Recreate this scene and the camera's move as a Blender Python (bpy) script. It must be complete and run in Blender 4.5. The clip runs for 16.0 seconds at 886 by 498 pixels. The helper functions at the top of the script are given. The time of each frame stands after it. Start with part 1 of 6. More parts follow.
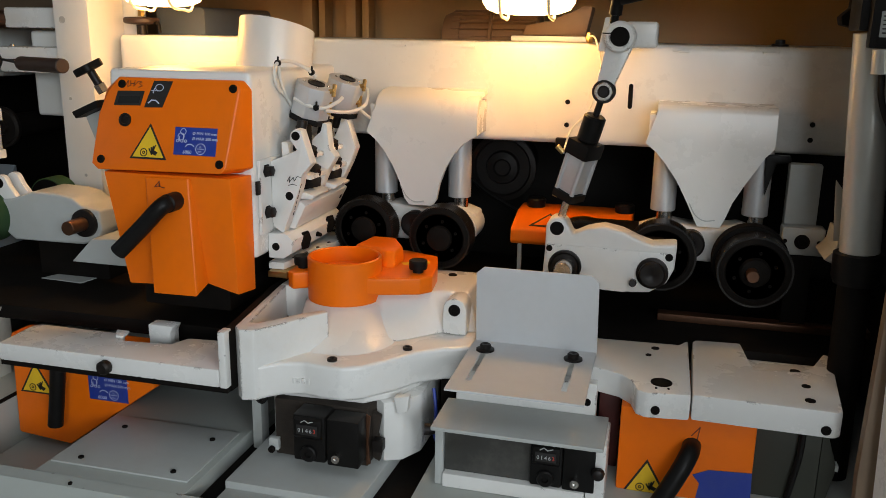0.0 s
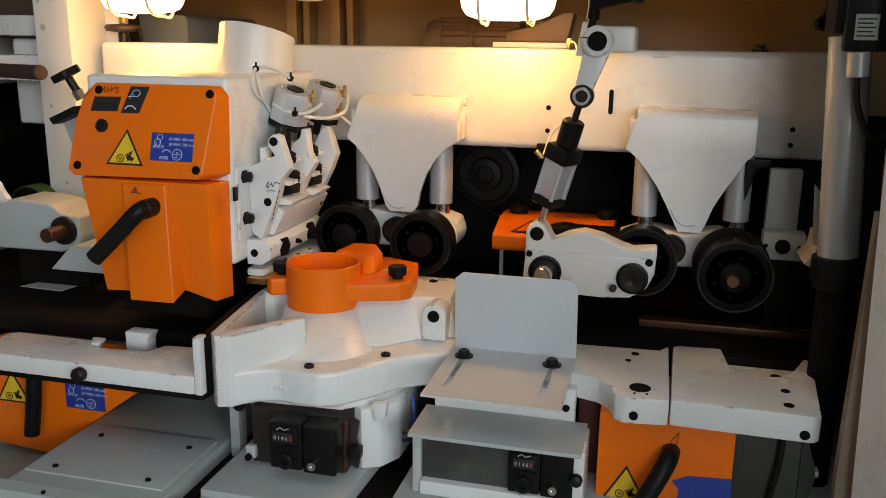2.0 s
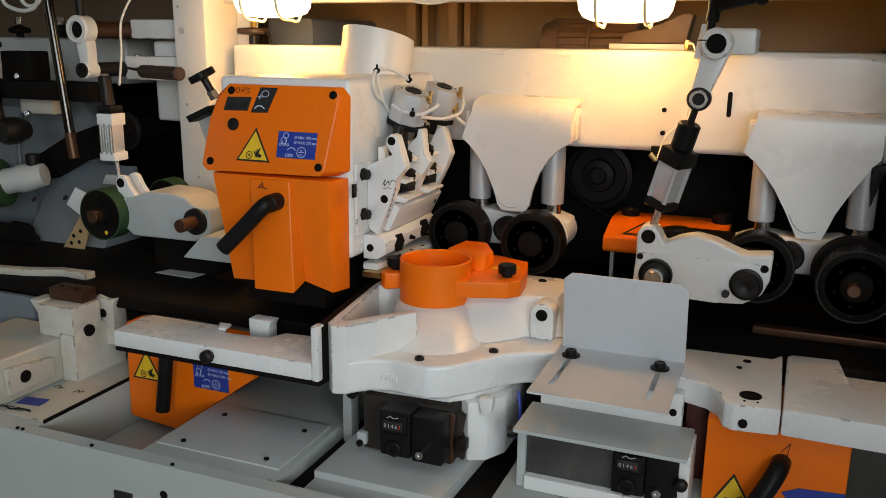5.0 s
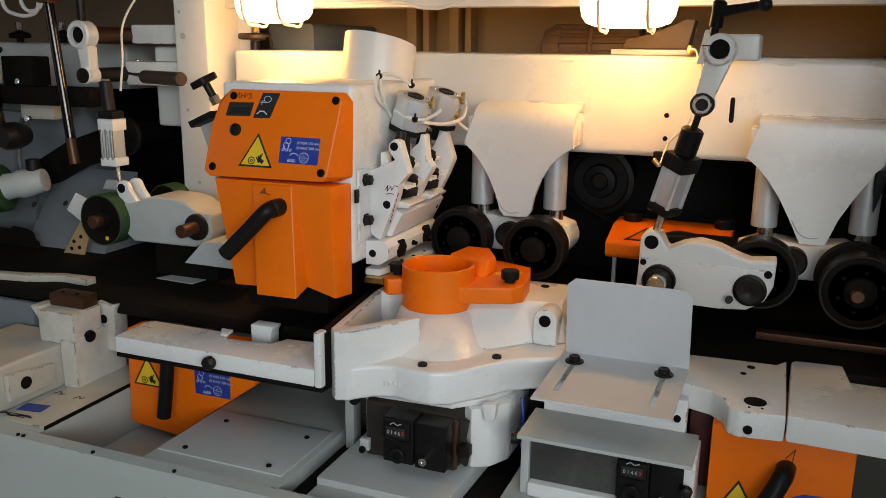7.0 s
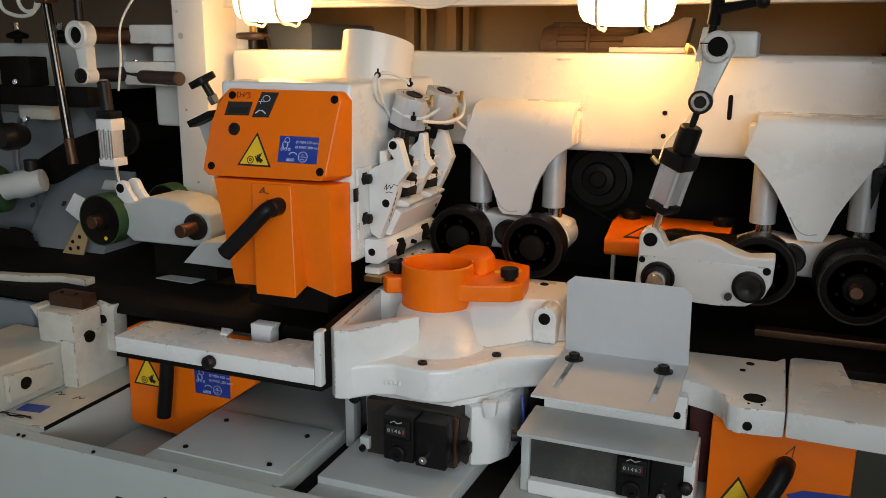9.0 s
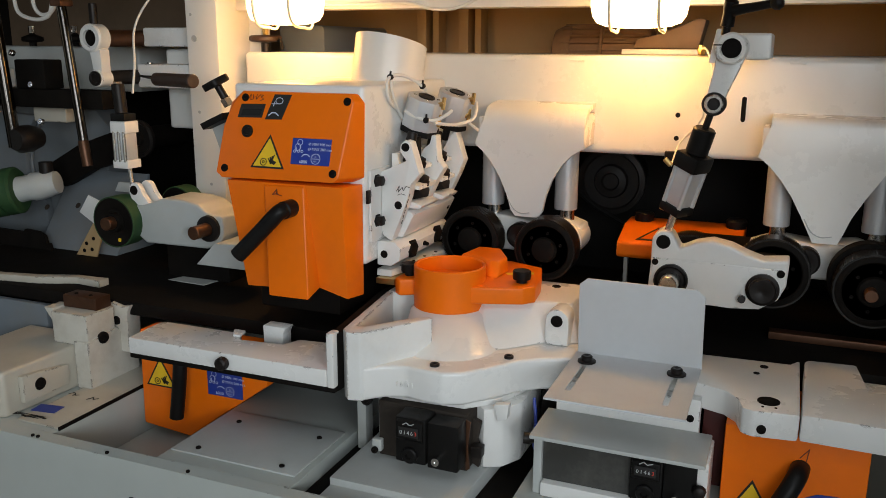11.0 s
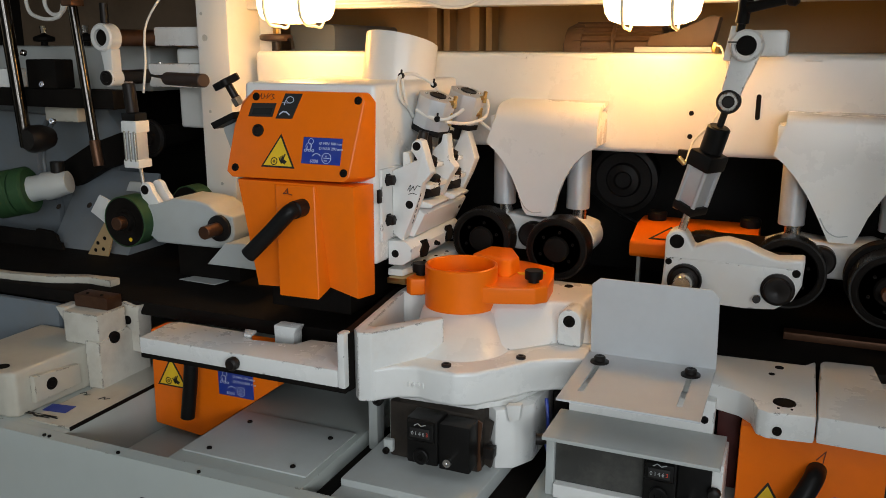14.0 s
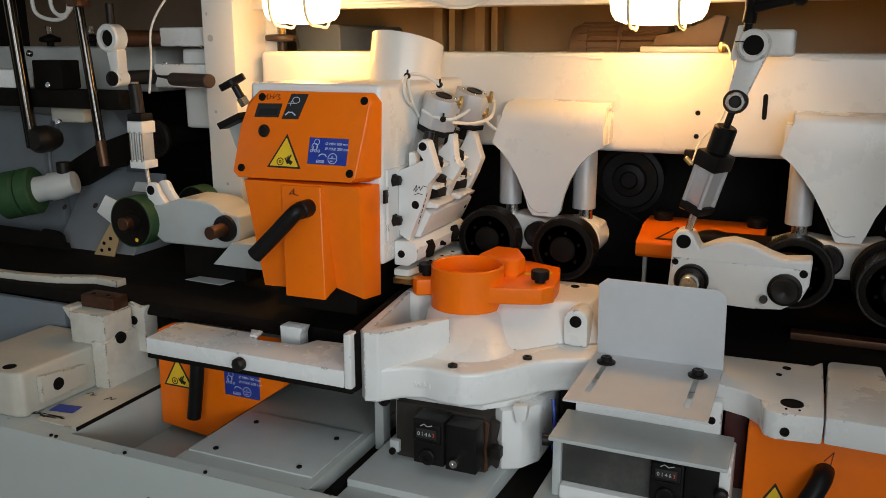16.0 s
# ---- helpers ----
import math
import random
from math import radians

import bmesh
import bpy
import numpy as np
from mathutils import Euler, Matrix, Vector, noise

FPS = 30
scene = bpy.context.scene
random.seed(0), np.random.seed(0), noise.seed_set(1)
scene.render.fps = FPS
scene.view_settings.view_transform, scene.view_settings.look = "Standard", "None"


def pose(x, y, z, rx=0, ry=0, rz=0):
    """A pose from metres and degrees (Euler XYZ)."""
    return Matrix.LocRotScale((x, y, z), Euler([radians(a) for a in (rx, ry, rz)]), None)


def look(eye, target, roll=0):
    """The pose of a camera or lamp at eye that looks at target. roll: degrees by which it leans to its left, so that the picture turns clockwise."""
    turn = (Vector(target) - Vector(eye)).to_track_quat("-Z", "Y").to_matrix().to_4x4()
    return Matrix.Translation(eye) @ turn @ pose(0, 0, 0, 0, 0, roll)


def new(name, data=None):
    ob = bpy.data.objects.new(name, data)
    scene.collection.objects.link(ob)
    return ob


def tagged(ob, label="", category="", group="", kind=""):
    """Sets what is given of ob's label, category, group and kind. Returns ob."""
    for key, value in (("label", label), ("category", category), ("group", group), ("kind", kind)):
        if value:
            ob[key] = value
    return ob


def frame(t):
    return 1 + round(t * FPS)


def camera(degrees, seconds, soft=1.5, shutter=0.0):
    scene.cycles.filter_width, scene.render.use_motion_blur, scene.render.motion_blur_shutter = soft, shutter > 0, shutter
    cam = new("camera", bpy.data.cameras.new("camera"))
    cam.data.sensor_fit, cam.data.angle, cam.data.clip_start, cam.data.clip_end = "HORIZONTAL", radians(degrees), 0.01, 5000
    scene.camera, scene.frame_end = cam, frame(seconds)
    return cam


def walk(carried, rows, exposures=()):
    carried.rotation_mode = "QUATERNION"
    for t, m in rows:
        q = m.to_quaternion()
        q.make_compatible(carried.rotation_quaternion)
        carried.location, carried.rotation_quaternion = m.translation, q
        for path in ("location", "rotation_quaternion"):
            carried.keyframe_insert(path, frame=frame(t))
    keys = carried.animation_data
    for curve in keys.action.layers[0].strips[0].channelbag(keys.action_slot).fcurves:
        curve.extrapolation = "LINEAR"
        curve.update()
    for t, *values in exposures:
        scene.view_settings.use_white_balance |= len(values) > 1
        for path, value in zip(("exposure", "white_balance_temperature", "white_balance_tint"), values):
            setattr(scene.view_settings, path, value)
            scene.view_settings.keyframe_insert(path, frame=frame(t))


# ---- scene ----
cam = camera(55.5, 16.0, soft=0.4)
PATH = [
    (0, (-0.05, 0.137, 1.469), (-0.531, 2.012, 0.965), 0.9),
    (0.5, (-0.05, 0.14, 1.467), (-0.53, 2.016, 0.967), 0.9),
    (1, (-0.052, 0.142, 1.467), (-0.532, 2.019, 0.969), 1.0),
    (1.5, (-0.053, 0.143, 1.462), (-0.52, 2.025, 0.971), 1.1),
    (2, (-0.021, 0.15, 1.457), (-0.495, 2.033, 0.98), 0.8),
    (2.5, (0.002, 0.148, 1.461), (-0.5, 2.028, 0.996), 0.6),
    (3, (0.002, 0.151, 1.46), (-0.522, 2.025, 1.0), 0.8),
    (3.5, (-0.007, 0.139, 1.463), (-0.598, 1.991, 0.992), 0.8),
    (4, (-0.011, 0.123, 1.462), (-0.69, 1.94, 0.978), 0.6),
    (4.5, (-0.012, 0.12, 1.462), (-0.722, 1.926, 0.976), 0.6),
    (5, (-0.014, 0.12, 1.465), (-0.734, 1.922, 0.981), 0.6),
    (7.5, (-0.025, 0.12, 1.465), (-0.737, 1.929, 0.994), 0.6),
    (8, (-0.024, 0.121, 1.465), (-0.724, 1.934, 0.991), 0.6),
    (8.5, (-0.025, 0.119, 1.464), (-0.727, 1.931, 0.991), 0.5),
    (9, (-0.026, 0.117, 1.464), (-0.737, 1.925, 0.99), 0.4),
    (11.5, (-0.03, 0.115, 1.463), (-0.767, 1.915, 0.995), 0.3),
    (12, (-0.033, 0.113, 1.463), (-0.769, 1.913, 0.994), 0.3),
    (12.5, (-0.03, 0.115, 1.463), (-0.774, 1.911, 0.993), 0.3),
    (13, (-0.032, 0.115, 1.465), (-0.777, 1.91, 0.993), 0.3),
    (13.5, (-0.033, 0.119, 1.462), (-0.786, 1.911, 0.992), 0.2),
    (14, (-0.034, 0.124, 1.462), (-0.792, 1.914, 0.991), 0.1),
    (14.5, (-0.034, 0.128, 1.462), (-0.793, 1.918, 0.991), 0.1),
    (15, (-0.036, 0.127, 1.462), (-0.799, 1.915, 0.993), 0.0),
    (15.5, (-0.038, 0.125, 1.465), (-0.804, 1.911, 0.995), 0.0),
    (16, (-0.038, 0.124, 1.463), (-0.805, 1.91, 0.991), 0.0),
]
walk(cam, [(t, look(eye, target, roll)) for t, eye, target, roll in PATH])

# ---------------------------------------------------------------- world and light
world = bpy.data.worlds.new("world")
scene.world = world
world.use_nodes = True
_wn = world.node_tree
_sky = _wn.nodes.new("ShaderNodeTexSky")
_sky.sky_type, _sky.sun_disc = "NISHITA", False
_sky.sun_elevation, _sky.sun_rotation = radians(35), radians(200)
_wn.links.new(_sky.outputs[0], _wn.nodes["Background"].inputs[0])
_wn.nodes["Background"].inputs[1].default_value = 0.10
scene.view_settings.exposure = 0.0


def area_lamp(name, m, sx, sy, watts, colour):
    data = bpy.data.lights.new(name, "AREA")
    data.shape, data.size, data.size_y, data.energy, data.color = "RECTANGLE", sx, sy, watts, colour
    ob = new(name, data)
    ob.matrix_world = m
    return ob


def point_lamp(name, at, r, watts, colour):
    data = bpy.data.lights.new(name, "POINT")
    data.shadow_soft_size, data.energy, data.color = r, watts, colour
    ob = new(name, data)
    ob.location = at
    return ob


DAY = (0.90, 0.955, 1.0)
WARM = (1.0, 0.43, 0.085)
# added overhead fill; no skylight is known here
area_lamp("overhead_fill", pose(0.5, -0.9, 3.79), 2.4, 1.5, 20, DAY)
# added front fill, aimed to brighten the beam's right end
area_lamp("front_fill", look((1.2, -3.5, 2.2), (0.15, 1.9, 1.25)), 1.8, 1.5, 62, DAY)
area_lamp("window_light_right", look((4.0, -3.5, 2.4), (-0.7, 1.6, 1.1)), 1.7, 1.7, 124, DAY)
LAMPS = [(-1.090, 1.78, 1.547), (-0.312, 1.78, 1.538)]


# ---------------------------------------------------------------- materials
def material(name, colour, rough=0.5, metal=0.0, vary=0.12, grain=40.0, bump=0.05, stain=None, stain_amount=0.35,
             stain_scale=6.0, coat=0.0, emit=0.0, spec=0.5, island=0.0):
    m = bpy.data.materials.new(name)
    m.use_nodes = True
    nt = m.node_tree
    b = nt.nodes["Principled BSDF"]
    b.inputs["Roughness"].default_value = rough
    b.inputs["Metallic"].default_value = metal
    b.inputs["Coat Weight"].default_value = coat
    b.inputs["Specular IOR Level"].default_value = spec
    tc = nt.nodes.new("ShaderNodeTexCoord")
    geo = nt.nodes.new("ShaderNodeNewGeometry")
    n1 = nt.nodes.new("ShaderNodeTexNoise")
    n1.inputs["Scale"].default_value, n1.inputs["Detail"].default_value = grain, 6
    n2 = nt.nodes.new("ShaderNodeTexNoise")
    n2.inputs["Scale"].default_value, n2.inputs["Detail"].default_value, n2.inputs["Roughness"].default_value = stain_scale, 9, 0.68
    for n in (n1, n2):
        nt.links.new(geo.outputs["Position"], n.inputs["Vector"])
    dark = tuple(c * (1 - vary) for c in colour) + (1,)
    light = tuple(min(1, c * (1 + vary)) for c in colour) + (1,)
    mix = nt.nodes.new("ShaderNodeMix")
    mix.data_type = "RGBA"
    mix.inputs["A"].default_value, mix.inputs["B"].default_value = dark, light
    nt.links.new(n1.outputs["Fac"], mix.inputs["Factor"])
    out = mix.outputs["Result"]
    if stain:
        ramp = nt.nodes.new("ShaderNodeValToRGB")
        ramp.color_ramp.elements[0].position, ramp.color_ramp.elements[1].position = 0.44, 0.86
        ramp.color_ramp.elements[0].color = (0, 0, 0, 1)
        ramp.color_ramp.elements[1].color = (stain_amount,) * 3 + (1,)
        nt.links.new(n2.outputs["Fac"], ramp.inputs["Fac"])
        mx = nt.nodes.new("ShaderNodeMix")
        mx.data_type = "RGBA"
        mx.inputs["B"].default_value = (*stain, 1)
        nt.links.new(ramp.outputs["Color"], mx.inputs["Factor"])
        nt.links.new(out, mx.inputs["A"])
        out = mx.outputs["Result"]
    nt.links.new(out, b.inputs["Base Color"])
    rr = nt.nodes.new("ShaderNodeMapRange")
    rr.inputs["To Min"].default_value, rr.inputs["To Max"].default_value = max(0.03, rough - 0.10), min(1, rough + 0.12)
    nt.links.new(n2.outputs["Fac"], rr.inputs["Value"])
    nt.links.new(rr.outputs["Result"], b.inputs["Roughness"])
    if bump:
        bp = nt.nodes.new("ShaderNodeBump")
        bp.inputs["Strength"].default_value, bp.inputs["Distance"].default_value = bump, 0.002
        n3 = nt.nodes.new("ShaderNodeTexNoise")
        n3.inputs["Scale"].default_value, n3.inputs["Detail"].default_value = grain * 4, 4
        nt.links.new(geo.outputs["Position"], n3.inputs["Vector"])
        nt.links.new(n3.outputs["Fac"], bp.inputs["Height"])
        nt.links.new(bp.outputs["Normal"], b.inputs["Normal"])
    if emit:
        b.inputs["Emission Color"].default_value = (*colour, 1)
        b.inputs["Emission Strength"].default_value = emit
    return m


def worn(m, chip, amount=0.62, scale=60.0):
    """Chips of another colour on the sharp edges of a painted casting."""
    nt = m.node_tree
    b = nt.nodes["Principled BSDF"]
    src = b.inputs["Base Color"].links[0].from_socket
    bev = nt.nodes.new("ShaderNodeBevel")
    bev.inputs["Radius"].default_value = 0.006
    geo = nt.nodes.new("ShaderNodeNewGeometry")
    dot = nt.nodes.new("ShaderNodeVectorMath")
    dot.operation = "DOT_PRODUCT"
    nt.links.new(bev.outputs["Normal"], dot.inputs[0])
    nt.links.new(geo.outputs["Normal"], dot.inputs[1])
    edge = nt.nodes.new("ShaderNodeMapRange")
    edge.inputs["From Min"].default_value, edge.inputs["From Max"].default_value = 0.97, 0.86
    nt.links.new(dot.outputs["Value"], edge.inputs["Value"])
    n = nt.nodes.new("ShaderNodeTexNoise")
    n.inputs["Scale"].default_value, n.inputs["Detail"].default_value = scale, 5
    nt.links.new(geo.outputs["Position"], n.inputs["Vector"])
    step = nt.nodes.new("ShaderNodeMapRange")
    step.inputs["From Min"].default_value, step.inputs["From Max"].default_value = amount, amount + 0.03
    nt.links.new(n.outputs["Fac"], step.inputs["Value"])
    mul = nt.nodes.new("ShaderNodeMath")
    mul.operation = "MULTIPLY"
    nt.links.new(edge.outputs["Result"], mul.inputs[0])
    nt.links.new(step.outputs["Result"], mul.inputs[1])
    mx = nt.nodes.new("ShaderNodeMix")
    mx.data_type = "RGBA"
    mx.inputs["B"].default_value = (*chip, 1)
    nt.links.new(mul.outputs["Value"], mx.inputs["Factor"])
    nt.links.new(src, mx.inputs["A"])
    nt.links.new(mx.outputs["Result"], b.inputs["Base Color"])
    return m


WHITE = material("white_enamel", (0.76, 0.76, 0.73), 0.28, vary=0.03, grain=25, bump=0.03, stain=(0.50, 0.44, 0.35), stain_amount=0.16, stain_scale=3)
CAST = worn(material("white_cast_enamel", (0.76, 0.765, 0.74), 0.27, vary=0.03, grain=30, bump=0.07, stain=(0.48, 0.41, 0.31), stain_amount=0.22, stain_scale=4), (0.05, 0.04, 0.03), 0.60, 45.0)
CASTWORN = worn(material("chipped_cast_enamel", (0.74, 0.745, 0.72), 0.30, vary=0.03, grain=30, bump=0.08, stain=(0.42, 0.34, 0.25), stain_amount=0.35, stain_scale=8), (0.035, 0.026, 0.02), 0.46, 55.0)
CREAM = worn(material("aged_cream_enamel", (0.50, 0.475, 0.40), 0.36, vary=0.05, grain=25, bump=0.07, stain=(0.30, 0.24, 0.16), stain_amount=0.4, stain_scale=7), (0.05, 0.04, 0.03), 0.55, 50.0)
AGED = worn(material("aged_white_enamel", (0.58, 0.56, 0.49), 0.36, vary=0.05, grain=25, bump=0.07, stain=(0.22, 0.17, 0.11), stain_amount=0.5, stain_scale=14), (0.04, 0.03, 0.025), 0.48, 50.0)
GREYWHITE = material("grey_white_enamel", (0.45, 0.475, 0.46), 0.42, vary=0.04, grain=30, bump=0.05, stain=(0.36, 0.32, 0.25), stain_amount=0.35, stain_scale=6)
BEDPAINT = worn(material("bed_enamel", (0.39, 0.42, 0.395), 0.40, vary=0.04, grain=18, bump=0.05, stain=(0.42, 0.37, 0.29), stain_amount=0.35, stain_scale=4), (0.08, 0.07, 0.05), 0.62)
# blue-grey paint, kept darker so the rear left's shade is in the colour
SHADEGREY = material("shaded_blue_grey_paint", (0.15, 0.175, 0.195), 0.45, vary=0.06, grain=20, bump=0.06, stain=(0.16, 0.15, 0.13), stain_amount=0.7, stain_scale=6)
ORANGE = material("orange_lacquer", (0.86, 0.165, 0.003), 0.34, spec=0.28, vary=0.05, grain=20, bump=0.04, stain=(0.30, 0.10, 0.03), stain_amount=0.25, stain_scale=9)
BLACK = material("black_plastic", (0.008, 0.0075, 0.007), 0.42, vary=0.2, grain=60, bump=0.06, spec=0.16)
OXIDE = material("black_oxide_steel", (0.012, 0.010, 0.009), 0.42, metal=0.2, vary=0.3, grain=50, bump=0.08, stain=(0.03, 0.02, 0.014), stain_scale=14, spec=0.3)
BLACKCHROME = material("dark_polished_shaft", (0.06, 0.055, 0.05), 0.14, metal=1.0, vary=0.15, grain=50, bump=0.0)
# black greased steel; the same near-black stands for shade in gaps and bores
STEELSHADE = material("black_steel_and_shade", (0.006, 0.005, 0.0042), 0.68, metal=0.0, vary=0.4, grain=30, bump=0.15, stain=(0.022, 0.015, 0.009), stain_scale=10, spec=0.10)
TOOTH = material("dark_tooth_steel", (0.008, 0.007, 0.006), 0.34, vary=0.4, grain=40, bump=0.1, stain=(0.022, 0.015, 0.009), stain_scale=10, spec=0.35)
STEEL = material("bright_steel", (0.62, 0.60, 0.57), 0.24, metal=1.0, vary=0.1, grain=80, bump=0.02)
ALU = material("anodised_aluminium", (0.58, 0.59, 0.60), 0.34, metal=0.35, vary=0.06, grain=60, bump=0.02)
ALUPLATE = material("grey_lacquered_plate", (0.58, 0.60, 0.61), 0.45, metal=0.0, vary=0.03, grain=60, bump=0.03, stain=(0.42, 0.40, 0.36), stain_amount=0.25)
RUST = material("browned_steel", (0.11, 0.052, 0.028), 0.42, metal=0.7, vary=0.3, grain=60, bump=0.08, stain=(0.05, 0.03, 0.02), stain_scale=12)
DARKBROWN = material("dark_brown_grip", (0.045, 0.025, 0.018), 0.5, vary=0.2, grain=50, bump=0.06)
GREEN = material("green_rubber", (0.016, 0.060, 0.015), 0.7, vary=0.2, grain=60, bump=0.1, stain=(0.02, 0.03, 0.015), stain_scale=16)
TAN = material("inner_sheet_metal", (0.44, 0.295, 0.14), 0.5, vary=0.05, grain=10, bump=0.03, stain=(0.28, 0.20, 0.11), stain_amount=0.5, stain_scale=3)
# near-black paint stands for the shade deep inside the enclosure
SHADEPANEL = material("shade_dark_panel", (0.008, 0.007, 0.006), 0.7, vary=0.3, grain=14, bump=0.08, stain=(0.015, 0.011, 0.007), stain_scale=5, spec=0.2)
MOTORPAINT = material("brown_motor_paint", (0.13, 0.075, 0.04), 0.55, vary=0.15, grain=40, bump=0.08, stain=(0.10, 0.06, 0.03), stain_scale=12)
YELLOW = material("warning_yellow", (0.85, 0.55, 0.02), 0.45, vary=0.04, grain=60, bump=0, stain=(0.35, 0.2, 0.02), stain_scale=20)
BLUE = material("label_blue", (0.014, 0.040, 0.30), 0.40, vary=0.06, grain=60, bump=0, stain=(0.10, 0.12, 0.25), stain_scale=18)
LABELWHITE = material("label_white", (0.55, 0.60, 0.75), 0.5, vary=0.04, grain=60, bump=0)
INK = material("black_ink", (0.012, 0.011, 0.010), 0.6, vary=0.1, grain=60, bump=0)
HANDINK = material("brown_marker_ink", (0.16, 0.03, 0.01), 0.6, vary=0.3, grain=200, bump=0)
DIGIT = material("counter_digit_white", (0.42, 0.44, 0.44), 0.5, vary=0.05, grain=60, bump=0)
DIGITRED = material("counter_digit_red", (0.60, 0.05, 0.03), 0.5, vary=0.05, grain=60, bump=0)
TUBE = material("milky_hose", (0.72, 0.71, 0.66), 0.4, vary=0.05, grain=60, bump=0)
BRASS = material("brass_fitting", (0.55, 0.38, 0.15), 0.3, metal=1.0, vary=0.1, grain=80, bump=0.02)
SMOKED = material("smoked_cover", (0.050, 0.050, 0.046), 0.22, vary=0.3, grain=18, bump=0.05, stain=(0.16, 0.15, 0.13), stain_amount=0.6, stain_scale=12)
CONCRETE = material("workshop_concrete", (0.24, 0.23, 0.21), 0.8, vary=0.15, grain=12, bump=0.2, stain=(0.12, 0.11, 0.10), stain_scale=2)
PLASTER = material("workshop_plaster", (0.55, 0.53, 0.48), 0.9, vary=0.06, grain=8, bump=0.1, stain=(0.38, 0.36, 0.32), stain_scale=1.5)
LAMPGLASS = material("lit_lamp_glass", (1.0, 0.74, 0.36), 0.3, vary=0.0, bump=0, emit=7.0)
LAMPWIRE = material("cream_lamp_guard", (0.75, 0.68, 0.52), 0.4, vary=0.05, grain=40, bump=0.02)
GREYTUBE = material("grey_lacquered_tube", (0.55, 0.56, 0.53), 0.30, metal=0.4, vary=0.05, grain=40, bump=0.02)
DARKCLEAR = material("dark_display_window", (0.02, 0.022, 0.022), 0.12, vary=0.1, grain=40, bump=0)
GREENBLACK = material("dark_green_panel_paint", (0.030, 0.032, 0.022), 0.5, vary=0.15, grain=20, bump=0.05, stain=(0.05, 0.045, 0.03), stain_scale=7)
MAROON = material("dark_red_guard_paint", (0.09, 0.018, 0.014), 0.5, vary=0.15, grain=30, bump=0.05, stain=(0.03, 0.01, 0.008), stain_scale=10)
STRIPPAINT = material("brown_frame_strip", (0.20, 0.14, 0.09), 0.5, vary=0.1, grain=30, bump=0.05, stain=(0.08, 0.055, 0.035), stain_scale=8)
SAWDUST = material("grease_and_sawdust", (0.020, 0.014, 0.009), 0.8, vary=0.5, grain=90, bump=0.3, stain=(0.06, 0.04, 0.025), stain_scale=25)


# ---------------------------------------------------------------- mesh helpers
def finish(bm, mat, name, smooth=38):
    me = bpy.data.meshes.new(name)
    bmesh.ops.recalc_face_normals(bm, faces=bm.faces[:])
    bm.to_mesh(me)
    bm.free()
    me.materials.append(mat)
    for p in me.polygons:
        p.use_smooth = True
    me.set_sharp_from_angle(angle=radians(smooth))
    return me


def part(name, bm, mat, parent=None, label="", smooth=38):
    ob = new(name, finish(bm, mat, name, smooth))
    if parent:
        ob.parent = parent
    if label:
        ob["label"] = label
    return ob


def thing(name, label, category, group="", at=(0, 0, 0)):
    """An Empty; its parts are modelled in world space when it stands at the origin."""
    ob = new(name)
    ob.empty_display_size = 0.05
    return tagged(ob, label, category, group)


def structure(name, bm, mat, label=""):
    ob = part(name, bm, mat)
    return tagged(ob, label, "", "", "structure")


def soft(bm, w, seg=2, angle=25):
    if w <= 0:
        return bm
    es = [e for e in bm.edges if len(e.link_faces) == 2 and e.calc_face_angle(0) > radians(angle)]
    bmesh.ops.bevel(bm, geom=es, offset=w, segments=seg, affect="EDGES", profile=0.6, clamp_overlap=True)
    return bm


def box(x0, x1, y0, y1, z0, z1, w=0.003, seg=2, bm=None):
    b = bmesh.new()
    bmesh.ops.create_cube(b, size=1)
    for v in b.verts:
        v.co = Vector(((x0 + x1) / 2 + v.co.x * (x1 - x0), (y0 + y1) / 2 + v.co.y * (y1 - y0), (z0 + z1) / 2 + v.co.z * (z1 - z0)))
    soft(b, w, seg)
    return merge(bm, b)


def merge(bm, b):
    if bm is None:
        return b
    me = bpy.data.meshes.new("tmp")
    b.to_mesh(me)
    b.free()
    bm.from_mesh(me)
    bpy.data.meshes.remove(me)
    return bm


def prism(poly, axis, a, b_, w=0.003, seg=2, bm=None, inset=None):
    """A polygon in the plane across axis, drawn from a to b_; inset: the polygon at b_ if it differs."""
    def at(p, d):
        if axis == "y":
            return (p[0], d, p[1])
        if axis == "z":
            return (p[0], p[1], d)
        return (d, p[0], p[1])
    b = bmesh.new()
    lo = [b.verts.new(at(p, a)) for p in poly]
    hi = [b.verts.new(at(p, b_)) for p in (inset or poly)]
    n = len(poly)
    b.faces.new(lo)
    b.faces.new(hi)
    for i in range(n):
        b.faces.new((lo[i], lo[(i + 1) % n], hi[(i + 1) % n], hi[i]))
    bmesh.ops.recalc_face_normals(b, faces=b.faces[:])
    soft(b, w, seg)
    return merge(bm, b)


